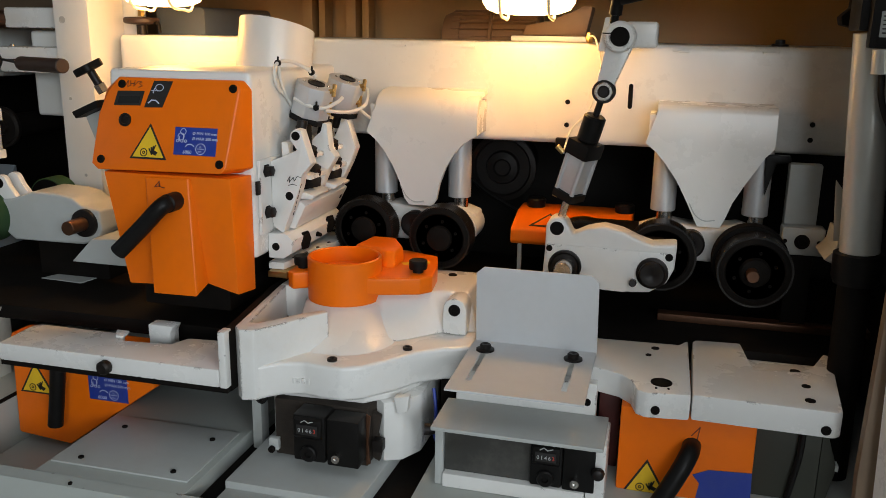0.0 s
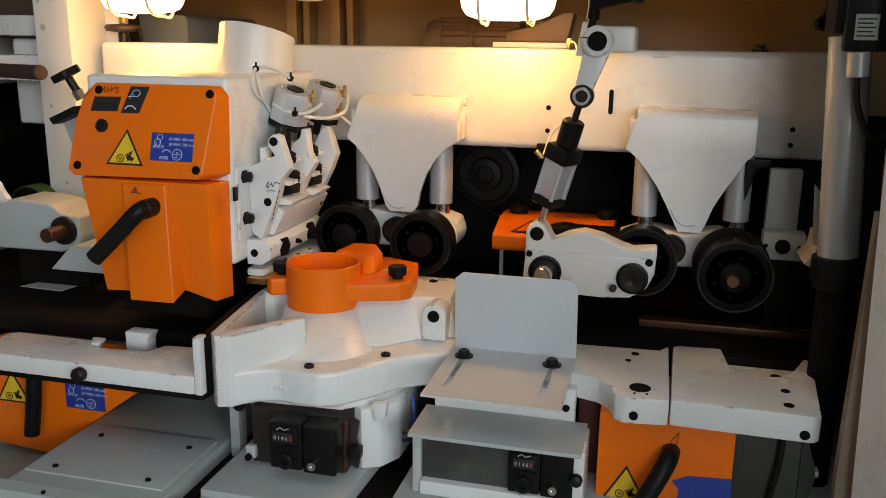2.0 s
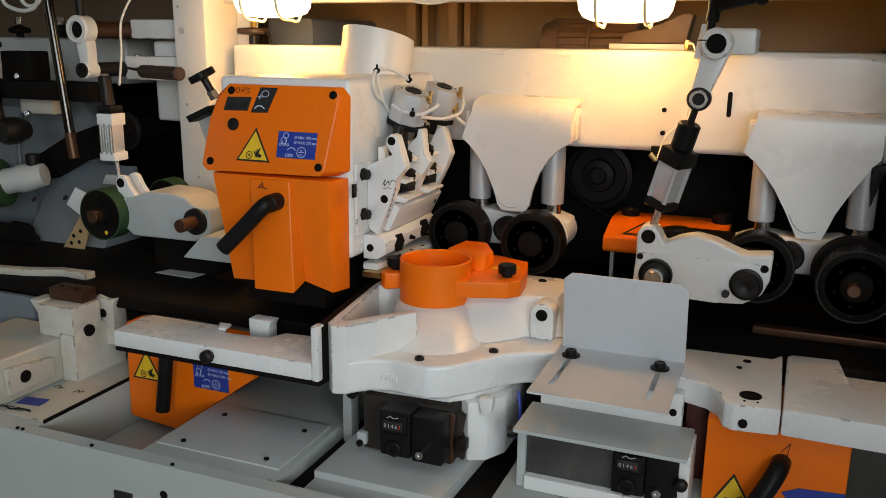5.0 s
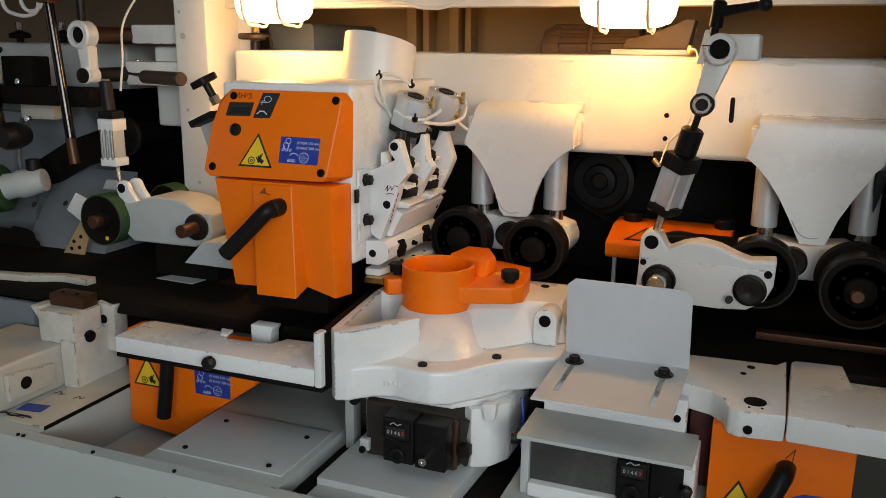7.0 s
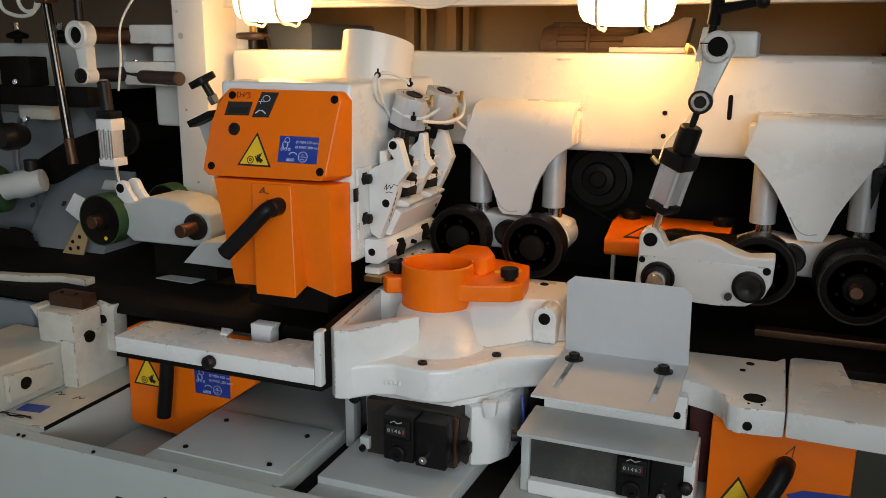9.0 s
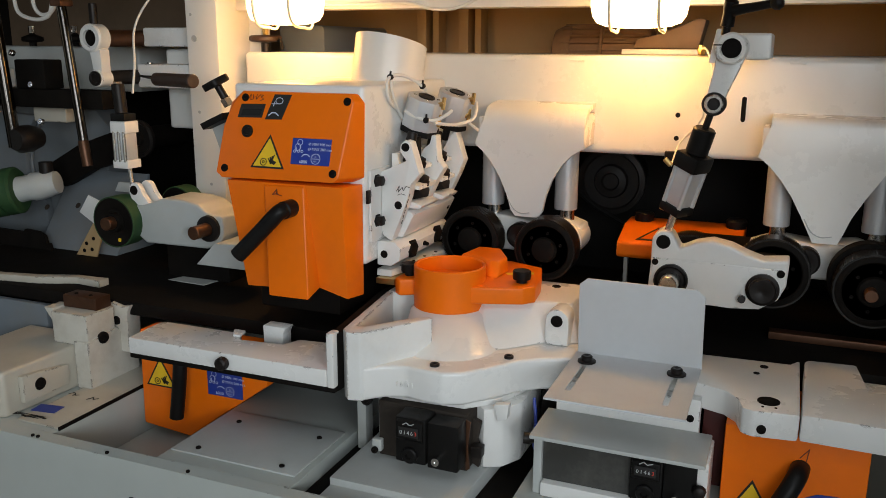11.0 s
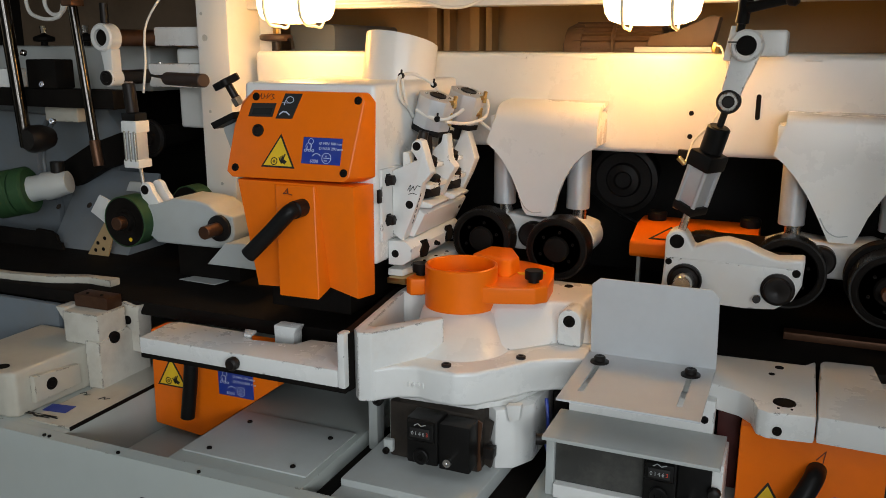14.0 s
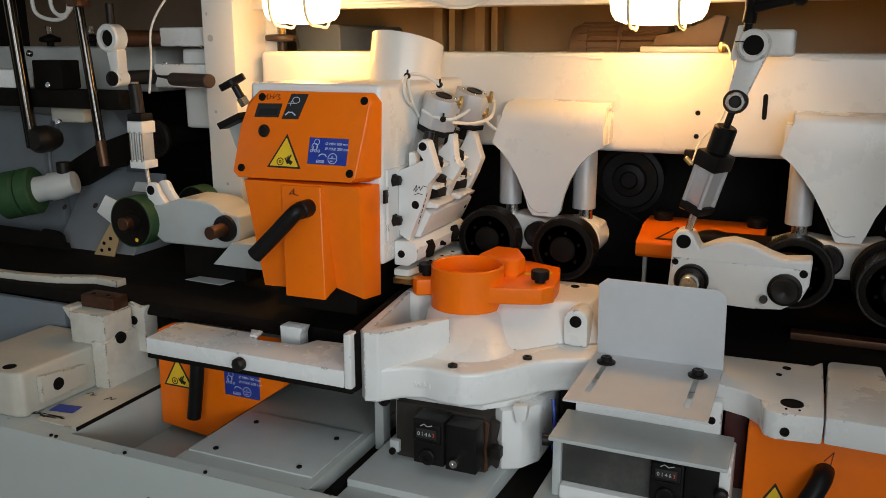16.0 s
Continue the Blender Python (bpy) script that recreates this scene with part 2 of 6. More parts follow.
def turned(profile, p0, p1, seg=28, bm=None):
    """A lathe body: profile of (distance along, radius) on the line from p0 towards p1."""
    p0, p1 = Vector(p0), Vector(p1)
    q = (p1 - p0).to_track_quat("Z", "Y").to_matrix()
    b = bmesh.new()
    rings = []
    for d, r in profile:
        if r <= 1e-6:
            rings.append([b.verts.new(p0 + q @ Vector((0, 0, d)))])
        else:
            rings.append([b.verts.new(p0 + q @ Vector((r * math.cos(2 * math.pi * i / seg), r * math.sin(2 * math.pi * i / seg), d))) for i in range(seg)])
    for u, v in zip(rings, rings[1:]):
        for i in range(seg):
            j = (i + 1) % seg
            if len(u) == 1 and len(v) > 1:
                b.faces.new((u[0], v[i], v[j]))
            elif len(v) == 1 and len(u) > 1:
                b.faces.new((u[i], u[j], v[0]))
            elif len(u) > 1:
                b.faces.new((u[i], u[j], v[j], v[i]))
    if len(rings[0]) > 1:
        b.faces.new(rings[0])
    if len(rings[-1]) > 1:
        b.faces.new(rings[-1])
    return merge(bm, b)


def rod(p0, p1, r, seg=24, w=0.001, bm=None):
    d = (Vector(p1) - Vector(p0)).length
    w = min(w, r * 0.4, d * 0.4)
    return turned([(0, r - w), (w, r), (d - w, r), (d, r - w)], p0, p1, seg, bm)


def ring(p0, p1, r, hole, seg=36, w=0.0015, bm=None):
    d = (Vector(p1) - Vector(p0)).length
    b = turned([(0, hole), (0, r - w), (w, r), (d - w, r), (d, r - w), (d, hole + w), (d - w, hole), (0, hole)], p0, p1, seg)
    big = [f for f in b.faces if len(f.verts) > 4]
    bmesh.ops.delete(b, geom=big, context="FACES_ONLY")
    bmesh.ops.remove_doubles(b, verts=b.verts[:], dist=1e-6)
    return merge(bm, b)


def hose(points, r, seg=8, steps=8, bm=None):
    """A round hose through the points (Catmull-Rom)."""
    pts = [Vector(p) for p in points]
    pts = [pts[0] * 2 - pts[1]] + pts + [pts[-1] * 2 - pts[-2]]
    line = []
    for i in range(1, len(pts) - 2):
        a, b0, c, d = pts[i - 1:i + 3]
        for k in range(steps):
            t = k / steps
            line.append(0.5 * ((2 * b0) + (c - a) * t + (2 * a - 5 * b0 + 4 * c - d) * t * t + (3 * b0 - a - 3 * c + d) * t ** 3))
    line.append(pts[-2])
    b = bmesh.new()
    rings, up = [], Vector((0.31, 0.17, 0.93)).normalized()
    for i, p in enumerate(line):
        d = (line[min(i + 1, len(line) - 1)] - line[max(i - 1, 0)]).normalized()
        s = d.cross(up).normalized()
        up = s.cross(d).normalized()
        rings.append([b.verts.new(p + r * (math.cos(2 * math.pi * k / seg) * s + math.sin(2 * math.pi * k / seg) * up)) for k in range(seg)])
    for u, v in zip(rings, rings[1:]):
        for k in range(seg):
            b.faces.new((u[k], u[(k + 1) % seg], v[(k + 1) % seg], v[k]))
    b.faces.new(rings[0])
    b.faces.new(rings[-1])
    return merge(bm, b)


def arc(cx, cy, r, a0, a1, n=8):
    return [(cx + r * math.cos(radians(a0 + (a1 - a0) * i / n)), cy + r * math.sin(radians(a0 + (a1 - a0) * i / n))) for i in range(n + 1)]


def bolt(parent, at, way, r=0.006, h=0.006, mat=None, name="bolt", hexed=False):
    """A cap screw with its socket; way: the outward direction."""
    at, way = Vector(at), Vector(way).normalized()
    if hexed:
        bm = turned([(-0.002, r * 1.25), (0.0015, r * 1.25), (0.0015, r), (h, r * 0.96), (h + 0.0008, r * 0.8)], at, at + way, 6)
    else:
        bm = turned([(-0.002, r), (h - 0.001, r), (h, r * 0.85), (h, r * 0.5), (h - min(0.003, h * 0.6), r * 0.45), (h - min(0.003, h * 0.6), 0)], at, at + way, 16)
    return part(name, bm, mat or (STEELSHADE if h <= 0.004 else OXIDE), parent)


def hole_disc(parent, at, way, r, name="hole", mat=None):
    """A bored hole: a dark sunk cup just proud of the surface by its rim; the dark colour stands for the shade in its
    depth.
    """
    at, way = Vector(at), Vector(way).normalized()
    return part(name, turned([(-0.001, r * 1.02), (0.0012, r), (0.0012, r * 0.9), (0.0004, r * 0.85), (0.0004, 0)], at, at + way, 20), mat or STEELSHADE, parent)


def lettering(text, size, m, mat, parent, name="lettering"):
    cu = bpy.data.curves.new(name, "FONT")
    cu.body, cu.size, cu.extrude, cu.resolution_u = text, size, 0.0002, 2
    tmp = bpy.data.objects.new(name, cu)
    me = bpy.data.meshes.new_from_object(tmp)
    bpy.data.objects.remove(tmp)
    me.transform(m)
    me.materials.clear()
    me.materials.append(mat)
    ob = new(name, me)
    ob.parent = parent
    return ob


def facing(o, right, up):
    """A frame with x along right and y along up, at o."""
    r = Vector(right).normalized()
    u = Vector(up)
    n = r.cross(u).normalized()
    u = n.cross(r)
    return Matrix(((r.x, u.x, n.x, o[0]), (r.y, u.y, n.y, o[1]), (r.z, u.z, n.z, o[2]), (0, 0, 0, 1)))


def on(m, poly, d0, d1, w=0, bm=None):
    """A polygon drawn in the frame m from depth d0 to d1 along its normal."""
    b = prism(poly, "z", d0, d1, w)
    b.transform(m)
    return merge(bm, b)


def stroke(m, pts, width, depth=0.0006, bm=None):
    """Thin raised lines through the points in the frame m."""
    b = None
    for (x0, y0), (x1, y1) in zip(pts, pts[1:]):
        d = Vector((x1 - x0, y1 - y0))
        if d.length < 1e-6:
            continue
        n = Vector((-d.y, d.x)).normalized() * width / 2
        e = d.normalized() * width * 0.4
        b = on(m, [(x0 - e.x + n.x, y0 - e.y + n.y), (x0 - e.x - n.x, y0 - e.y - n.y), (x1 + e.x - n.x, y1 + e.y - n.y), (x1 + e.x + n.x, y1 + e.y + n.y)], 0, depth, 0, b)
    return merge(bm, b)


def warning_triangle(parent, m, s):
    """A yellow triangle of side s with its black rim and a worn hand-and-roller sign."""
    h = s * 0.866
    tri = lambda k: [(-s / 2 * k, -h / 3 * k), (s / 2 * k, -h / 3 * k), (0, 2 * h / 3 * k)]
    rim = part("warning_triangle", on(m, tri(1.0), 0, 0.0006), INK, parent, "black-rimmed yellow warning triangle")
    part("yellow_field", on(m, tri(0.84), 0.0006, 0.0010), YELLOW, rim)
    c = (-s * 0.12, -s * 0.13)
    sign = stroke(m, [(c[0] + s * 0.09 * math.cos(a * 0.524), c[1] + s * 0.09 * math.sin(a * 0.524)) for a in range(13)], s * 0.022, 0.0014)
    stroke(m, [(c[0] + s * 0.03 * math.cos(a * 0.785), c[1] + s * 0.03 * math.sin(a * 0.785)) for a in range(9)], s * 0.022, 0.0014, sign)
    for k in range(4):
        stroke(m, [(s * 0.10, -s * 0.17), (s * (0.02 + 0.055 * k), -s * (0.06 - 0.03 * k) + s * 0.02)], s * 0.032, 0.0014, sign)
    on(m, [(s * 0.07, -s * 0.13), (s * 0.20, -s * 0.20), (s * 0.26, -s * 0.12), (s * 0.14, -s * 0.06)], 0.001, 0.0014, 0, sign)
    part("hand_sign", sign, INK, rim)
    return rim


def blue_label(parent, m, w, h):
    """The blue data label: pictograms, two lines of sizes, a speed and a round sign."""
    lab = part("data_label", on(m, [(0, 0), (w, 0), (w, h), (0, h)], 0, 0.0008), BLUE, parent, "worn blue label with white pictograms")
    circ = lambda cx, cy, r, n=14: [(cx + r * math.cos(2 * math.pi * i / n), cy + r * math.sin(2 * math.pi * i / n)) for i in range(n + 1)]
    lw = w * 0.014
    bm = stroke(m, circ(w * 0.20, h * 0.84, w * 0.065), lw, 0.0012)
    stroke(m, circ(w * 0.155, h * 0.66, w * 0.075), lw, 0.0012, bm)
    for k in (0.06, 0.16, 0.25):
        stroke(m, circ(w * k + w * 0.02, h * 0.50, w * 0.028, 8), lw, 0.0012, bm)
    stroke(m, [(w * 0.12, h * 0.50), (w * 0.12, h * 0.66)], lw, 0.0012, bm)
    stroke(m, [(w * 0.21, h * 0.50), (w * 0.21, h * 0.72)], lw, 0.0012, bm)
    stroke(m, [(w * (0.38 + 0.10 * math.cos(a)), h * 0.28 + w * 0.07 * math.sin(a)) for a in (0.3, 0.8, 1.3, 1.8, 2.3, 2.9)], lw * 1.4, 0.0012, bm)
    stroke(m, circ(w * 0.64, h * 0.24, w * 0.115, 18), lw, 0.0012, bm)
    stroke(m, [(w * 0.56, h * 0.24), (w * 0.72, h * 0.24)], lw, 0.0012, bm)
    part("pictograms", bm, LABELWHITE, lab)
    lettering("\u00d8 MIN 100 mm", h * 0.15, m @ Matrix.Translation((w * 0.42, h * 0.74, 0.001)), LABELWHITE, lab)
    lettering("\u00d8 MAX 200 mm", h * 0.15, m @ Matrix.Translation((w * 0.42, h * 0.55, 0.001)), LABELWHITE, lab)
    lettering("6000", h * 0.18, m @ Matrix.Translation((w * 0.22, h * 0.05, 0.001)), LABELWHITE, lab)
    lettering("n", h * 0.15, m @ Matrix.Translation((w * 0.61, h * 0.27, 0.001)), LABELWHITE, lab)
    lettering("min", h * 0.10, m @ Matrix.Translation((w * 0.58, h * 0.12, 0.001)), LABELWHITE, lab)
    return lab


# ---------------------------------------------------------------- workshop round the machine
def workshop():
    # the whole room is unseen; its openings are placed to suit the lights
    structure("floor", box(-5, 5.2, -3.6, 4.2, -0.2, 0.0, 0), CONCRETE, "grey stained concrete workshop floor")
    c = box(-5, -0.7, -3.6, 4.2, 3.8, 4.0, 0)
    box(1.7, 5.2, -3.6, 4.2, 3.8, 4.0, 0, bm=c)
    box(-0.7, 1.7, -3.6, -1.65, 3.8, 4.0, 0, bm=c)
    box(-0.7, 1.7, -0.15, 4.2, 3.8, 4.0, 0, bm=c)
    structure("ceiling", c, PLASTER, "unseen plastered workshop ceiling with an opening added for the overhead fill")
    structure("wall_north", box(-5, 5.2, 4.2, 4.4, 0.0, 3.8, 0), PLASTER, "plain plastered workshop wall")
    structure("wall_east", box(5.2, 5.4, -3.6, 4.2, 0.0, 3.8, 0), PLASTER, "plain plastered workshop wall")
    # the south and west walls, out of view, have made-up window openings
    s = box(-5, 0.2, -3.8, -3.6, 0.0, 3.8, 0)
    box(2.2, 3.1, -3.8, -3.6, 0.0, 3.8, 0, bm=s)
    box(4.9, 5.2, -3.8, -3.6, 0.0, 3.8, 0, bm=s)
    for x0, x1 in ((0.2, 2.2), (3.1, 4.9)):
        box(x0, x1, -3.8, -3.6, 0.0, 1.4, 0, bm=s)
        box(x0, x1, -3.8, -3.6, 3.5, 3.8, 0, bm=s)
    structure("wall_south", s, PLASTER, "unseen plastered workshop wall with two openings made for the daylight")
    w = box(-5.2, -5, -3.6, -1.8, 0.0, 3.8, 0)
    box(-5.2, -5, 0.6, 4.2, 0.0, 3.8, 0, bm=w)
    box(-5.2, -5, -1.8, 0.6, 0.0, 1.4, 0, bm=w)
    box(-5.2, -5, -1.8, 0.6, 3.3, 3.8, 0, bm=w)
    structure("wall_west", w, PLASTER, "unseen plastered workshop wall with an assumed window opening")


workshop()


# ---------------------------------------------------------------- machine enclosure
def enclosure():
    e = thing("machine_enclosure", "cream sheet metal enclosure with open front over the machine", "machine cover")
    # the rear sheet's left end again, its dim light put into darker colours
    part("rear_sheet_left", box(-2.7, -1.45, 2.46, 2.499, 0.2, 1.34, 0.002), SHADEPANEL, e, "inner panel painted dark for shade")
    part("rear_sheet_upper", box(-2.7, -1.45, 2.46, 2.499, 1.341, 1.94, 0.002), STRIPPAINT, e, "inner panel in a darker brown for its dim light")
    part("rear_sheet", box(-2.7, 0.9, 2.50, 2.53, 0.2, 1.95, 0.002), TAN, e)
    # black sheet put where the space below the beam lies in shade
    part("lower_rear_shade", box(-1.30, 0.9, 2.34, 2.37, 0.2, 1.30, 0.002), SHADEPANEL, e, "inner panel painted black for the shade below the beam")
    part("roof_sheet", box(-2.7, 0.9, 1.25, 2.53, 1.95, 1.98, 0.002), TAN, e)
    # unseen strip added under the roof edge to keep high daylight off the beam
    part("front_light_block", box(-2.7, 0.62, 1.25, 1.27, 1.80, 1.949, 0.002), TAN, e)
    part("roof_rail", box(-1.33, 0.55, 1.93, 1.99, 1.546, 1.63, 0.004), WHITE, e, "cream folded rail that carries the lamps")
    part("upper_sheet", box(-1.33, 0.55, 1.955, 1.97, 1.632, 1.948, 0.002), TAN, e)
    part("left_end_sheet", box(-2.73, -2.70, 1.25, 2.53, 0.2, 1.95, 0.002), SHADEPANEL, e)
    part("right_end_sheet", box(0.60, 0.63, 1.45, 2.53, 0.2, 1.95, 0.002), SHADEPANEL, e)
    # folded stiffening channels on the rear sheet
    for x in (-1.06, -0.93, -0.40):
        b = box(x, x + 0.03, 2.43, 2.499, 1.30, 1.94, 0.003)
        box(x + 0.045, x + 0.065, 2.44, 2.499, 1.30, 1.94, 0.003, bm=b)
        part("channel", b, TAN, e)
    part("switch_box", prism([(-1.327, 1.303), (-1.19, 1.303)] + arc(-1.204, 1.501, 0.014, 0, 90) + [(-1.327, 1.519)], "y", 2.12, 2.498, 0.003), SHADEGREY, e, "grey box with a rounded corner behind the beam")
    part("cross_channel", box(-0.86, 0.55, 2.46, 2.499, 1.60, 1.64, 0.003), TAN, e)
    part("cable", hose([(-1.25, 1.90, 1.555), (-1.0, 1.915, 1.556), (-0.86, 1.92, 1.558), (-0.80, 1.93, 1.545), (-0.74, 1.925, 1.546), (-0.68, 1.93, 1.57)], 0.004), TUBE, e, "cream lamp cable")
    return e


enclosure()


def corner_post():
    p = thing("corner_post", "cream painted square steel post beside the head", "post")
    part("post_body", box(-1.421, -1.329, 1.85, 2.02, 0.70, 1.94, 0.004), WHITE, p)
    part("post_flange", box(-1.329, -1.29, 1.98, 2.02, 0.70, 1.94, 0.003), WHITE, p)
    part("lamp_bracket", box(-1.325, -1.20, 1.86, 1.98, 1.575, 1.60, 0.003), WHITE, p)
    for x, z, r in ((-1.405, 1.535, 0.004), (-1.398, 1.478, 0.008), (-1.395, 1.30, 0.004), (-1.372, 1.12, 0.004)):
        hole_disc(p, (x, 1.85, z), (0, -1, 0), r, mat=GREYWHITE)
    return p


corner_post()


def cross_beam():
    b = thing("cross_beam", "white enamelled box beam across the machine, lit by the lamps", "beam")
    part("beam_body", box(-1.29, 0.32, 1.90, 2.20, 1.243, 1.447, 0.014, 4), WHITE, b)
    for x, z in ((-0.242, 1.329), (-0.242, 1.282), (0.231, 1.302), (0.230, 1.272)):
        hole_disc(b, (x, 1.90, z), (0, -1, 0), 0.005)
    part("slot", prism(arc(-0.1165, 1.365, 0.0045, 0, 180) + arc(-0.1165, 1.324, 0.0045, 180, 360), "y", 1.899, 1.901, 0), STEELSHADE, b, "narrow black slot")
    for x in (-0.47, -0.040, 0.127, -0.62):
        part("tab", box(x, x + 0.030, 1.893, 1.8995, 1.433, 1.437, 0.0012), WHITE, b)
    part("plug", turned([(0, 0.016), (0.004, 0.016), (0.005, 0.009), (0.012, 0.009), (0.013, 0.006)], (0.160, 1.935, 1.4475), (0.160, 1.935, 2), 14), OXIDE, b, "dark plug in the beam")
    part("cable_clip", box(-0.262, -0.214, 1.885, 1.899, 1.238, 1.256, 0.003), OXIDE, b)
    return b


cross_beam()


def star_knob(name, at, up, r, label, stem=0.03):
    """A dark clamping knob with lobes on its stem."""
    k = thing(name, label, "knob")
    at, up = Vector(at), Vector(up).normalized()
    q = up.to_track_quat("Z", "Y").to_matrix().to_4x4()
    poly = [(r * (1 + 0.10 * math.cos(5 * a)) * math.cos(a), r * (1 + 0.10 * math.cos(5 * a)) * math.sin(a)) for a in [2 * math.pi * i / 30 for i in range(30)]]
    part("grip", on(Matrix.Translation(at) @ q, poly, 0, r * 0.55, r * 0.12), BLACK, k)
    part("stem", rod(at - up * stem, at, r * 0.30), OXIDE, k)
    part("collar", rod(at - up * stem, at - up * stem * 0.6, r * 0.42, 6), STEEL, k)
    return k


def beam_knob():
    k = thing("clamping_knob", "black star knob on a threaded stud on the beam", "knob")
    part("wheel", turned([(0, 0.015), (0.002, 0.037), (0.006, 0.041), (0.013, 0.041), (0.017, 0.036), (0.018, 0.012)], (-1.262, 1.955, 1.470), (-1.262, 1.955, 1.6), 18), DARKBROWN, k)
    part("stem", rod((-1.262, 1.955, 1.445), (-1.262, 1.955, 1.4695), 0.012), OXIDE, k)
    part("stud", rod((-1.262, 1.955, 1.4885), (-1.262, 1.955, 1.503), 0.008, 6), BRASS, k)
    part("lock_lever", hose([(-1.222, 1.95, 1.474), (-1.208, 1.94, 1.473), (-1.204, 1.94, 1.452)], 0.004), OXIDE, k)


beam_knob()


# ---------------------------------------------------------------- lamps under the roof rail
def bulkhead_lamp(at, k):
    x, y, z = at
    l = thing("bulkhead_lamp", "lit oval bulkhead lamp with a cream wire guard", "lamp", "lamps under the roof rail")
    hx, hy = 0.092, 0.056
    oval = lambda s: [(x + (hx - hy) * (1 if math.cos(a) > 0 else -1) * min(1, abs(math.cos(a)) * 6) * s + hy * s * math.cos(a), y + hy * s * math.sin(a)) for a in [2 * math.pi * (i + 0.5) / 32 for i in range(32)]]
    b = bmesh.new()
    rings = [[b.verts.new((px, py, z + dz)) for px, py in oval(s)] for s, dz in ((1.0, 0.045), (0.99, 0.0), (0.95, -0.018), (0.86, -0.030), (0.66, -0.037), (0.3, -0.040))]
    for u, v in zip(rings, rings[1:]):
        for i in range(32):
            b.faces.new((u[i], u[(i + 1) % 32], v[(i + 1) % 32], v[i]))
    b.faces.new(rings[0])
    b.faces.new(rings[-1])
    part("glass", b, LAMPGLASS, l, "glowing frosted glass")
    part("housing", prism(oval(1.10), "z", z + 0.046, z + 0.085, 0.006), LAMPWIRE, l)
    part("guard_rim", hose([(px, py, z + 0.02) for px, py in oval(1.09)] + [(oval(1.09)[0][0], oval(1.09)[0][1], z + 0.02)], 0.0035, 8, 2), LAMPWIRE, l)
    for dx in (-0.045, 0.045):
        part("guard_wire", hose([(x + dx, y - hy * 1.08, z + 0.04), (x + dx, y - hy * 1.02, z - 0.015), (x + dx, y - hy * 0.7, z - 0.040), (x + dx, y, z - 0.045), (x + dx, y + hy * 0.7, z - 0.040), (x + dx, y + hy * 1.08, z + 0.04)], 0.003), LAMPWIRE, l)
    part("bracket", box(x - 0.03, x + 0.03, y + 0.02, 1.929, z + 0.086, z + 0.10, 0.002), LAMPWIRE, l)
    point_lamp("lamp_light", (x, y + 0.005, z - 0.062), 0.05, 2.6, WARM)


for k, at in enumerate(LAMPS):
    bulkhead_lamp(at, k)


def rear_motor():
    m = thing("electric_motor", "brown finned electric motor lying behind the beam", "motor")
    y, z = 2.16, 1.452
    part("end_bell", turned([(0, 0.03), (0.008, 0.052), (0.03, 0.062), (0.05, 0.062)], (-0.575, y, z), (0, y, z), 28), MOTORPAINT, m)
    part("stator", rod((-0.55, y, z), (-0.34, y, z), 0.055), MOTORPAINT, m)
    for i in range(14):
        a = radians(-10 + 200 * i / 13)
        c, s = math.cos(a), math.sin(a)
        q = facing((-0.545, y + 0.054 * c, z + 0.054 * s), (1, 0, 0), (0, c, s))
        part("fin", on(q, [(0, 0), (0.20, 0), (0.20, 0.010), (0, 0.010)], -0.0018, 0.0018), MOTORPAINT, m)
    part("band", ring((-0.455, y, z), (-0.447, y, z), 0.068, 0.054), MOTORPAINT, m)
    part("terminal_box", prism([(-0.37, 1.460), (-0.228, 1.460), (-0.215, 1.522), (-0.235, 1.525), (-0.27, 1.508), (-0.31, 1.492), (-0.36, 1.482)], "y", 2.06, 2.13, 0.004), MOTORPAINT, m)
    part("foot", box(-0.39, -0.22, 2.04, 2.19, 1.4475, 1.459, 0.002), WHITE, m)


rear_motor()


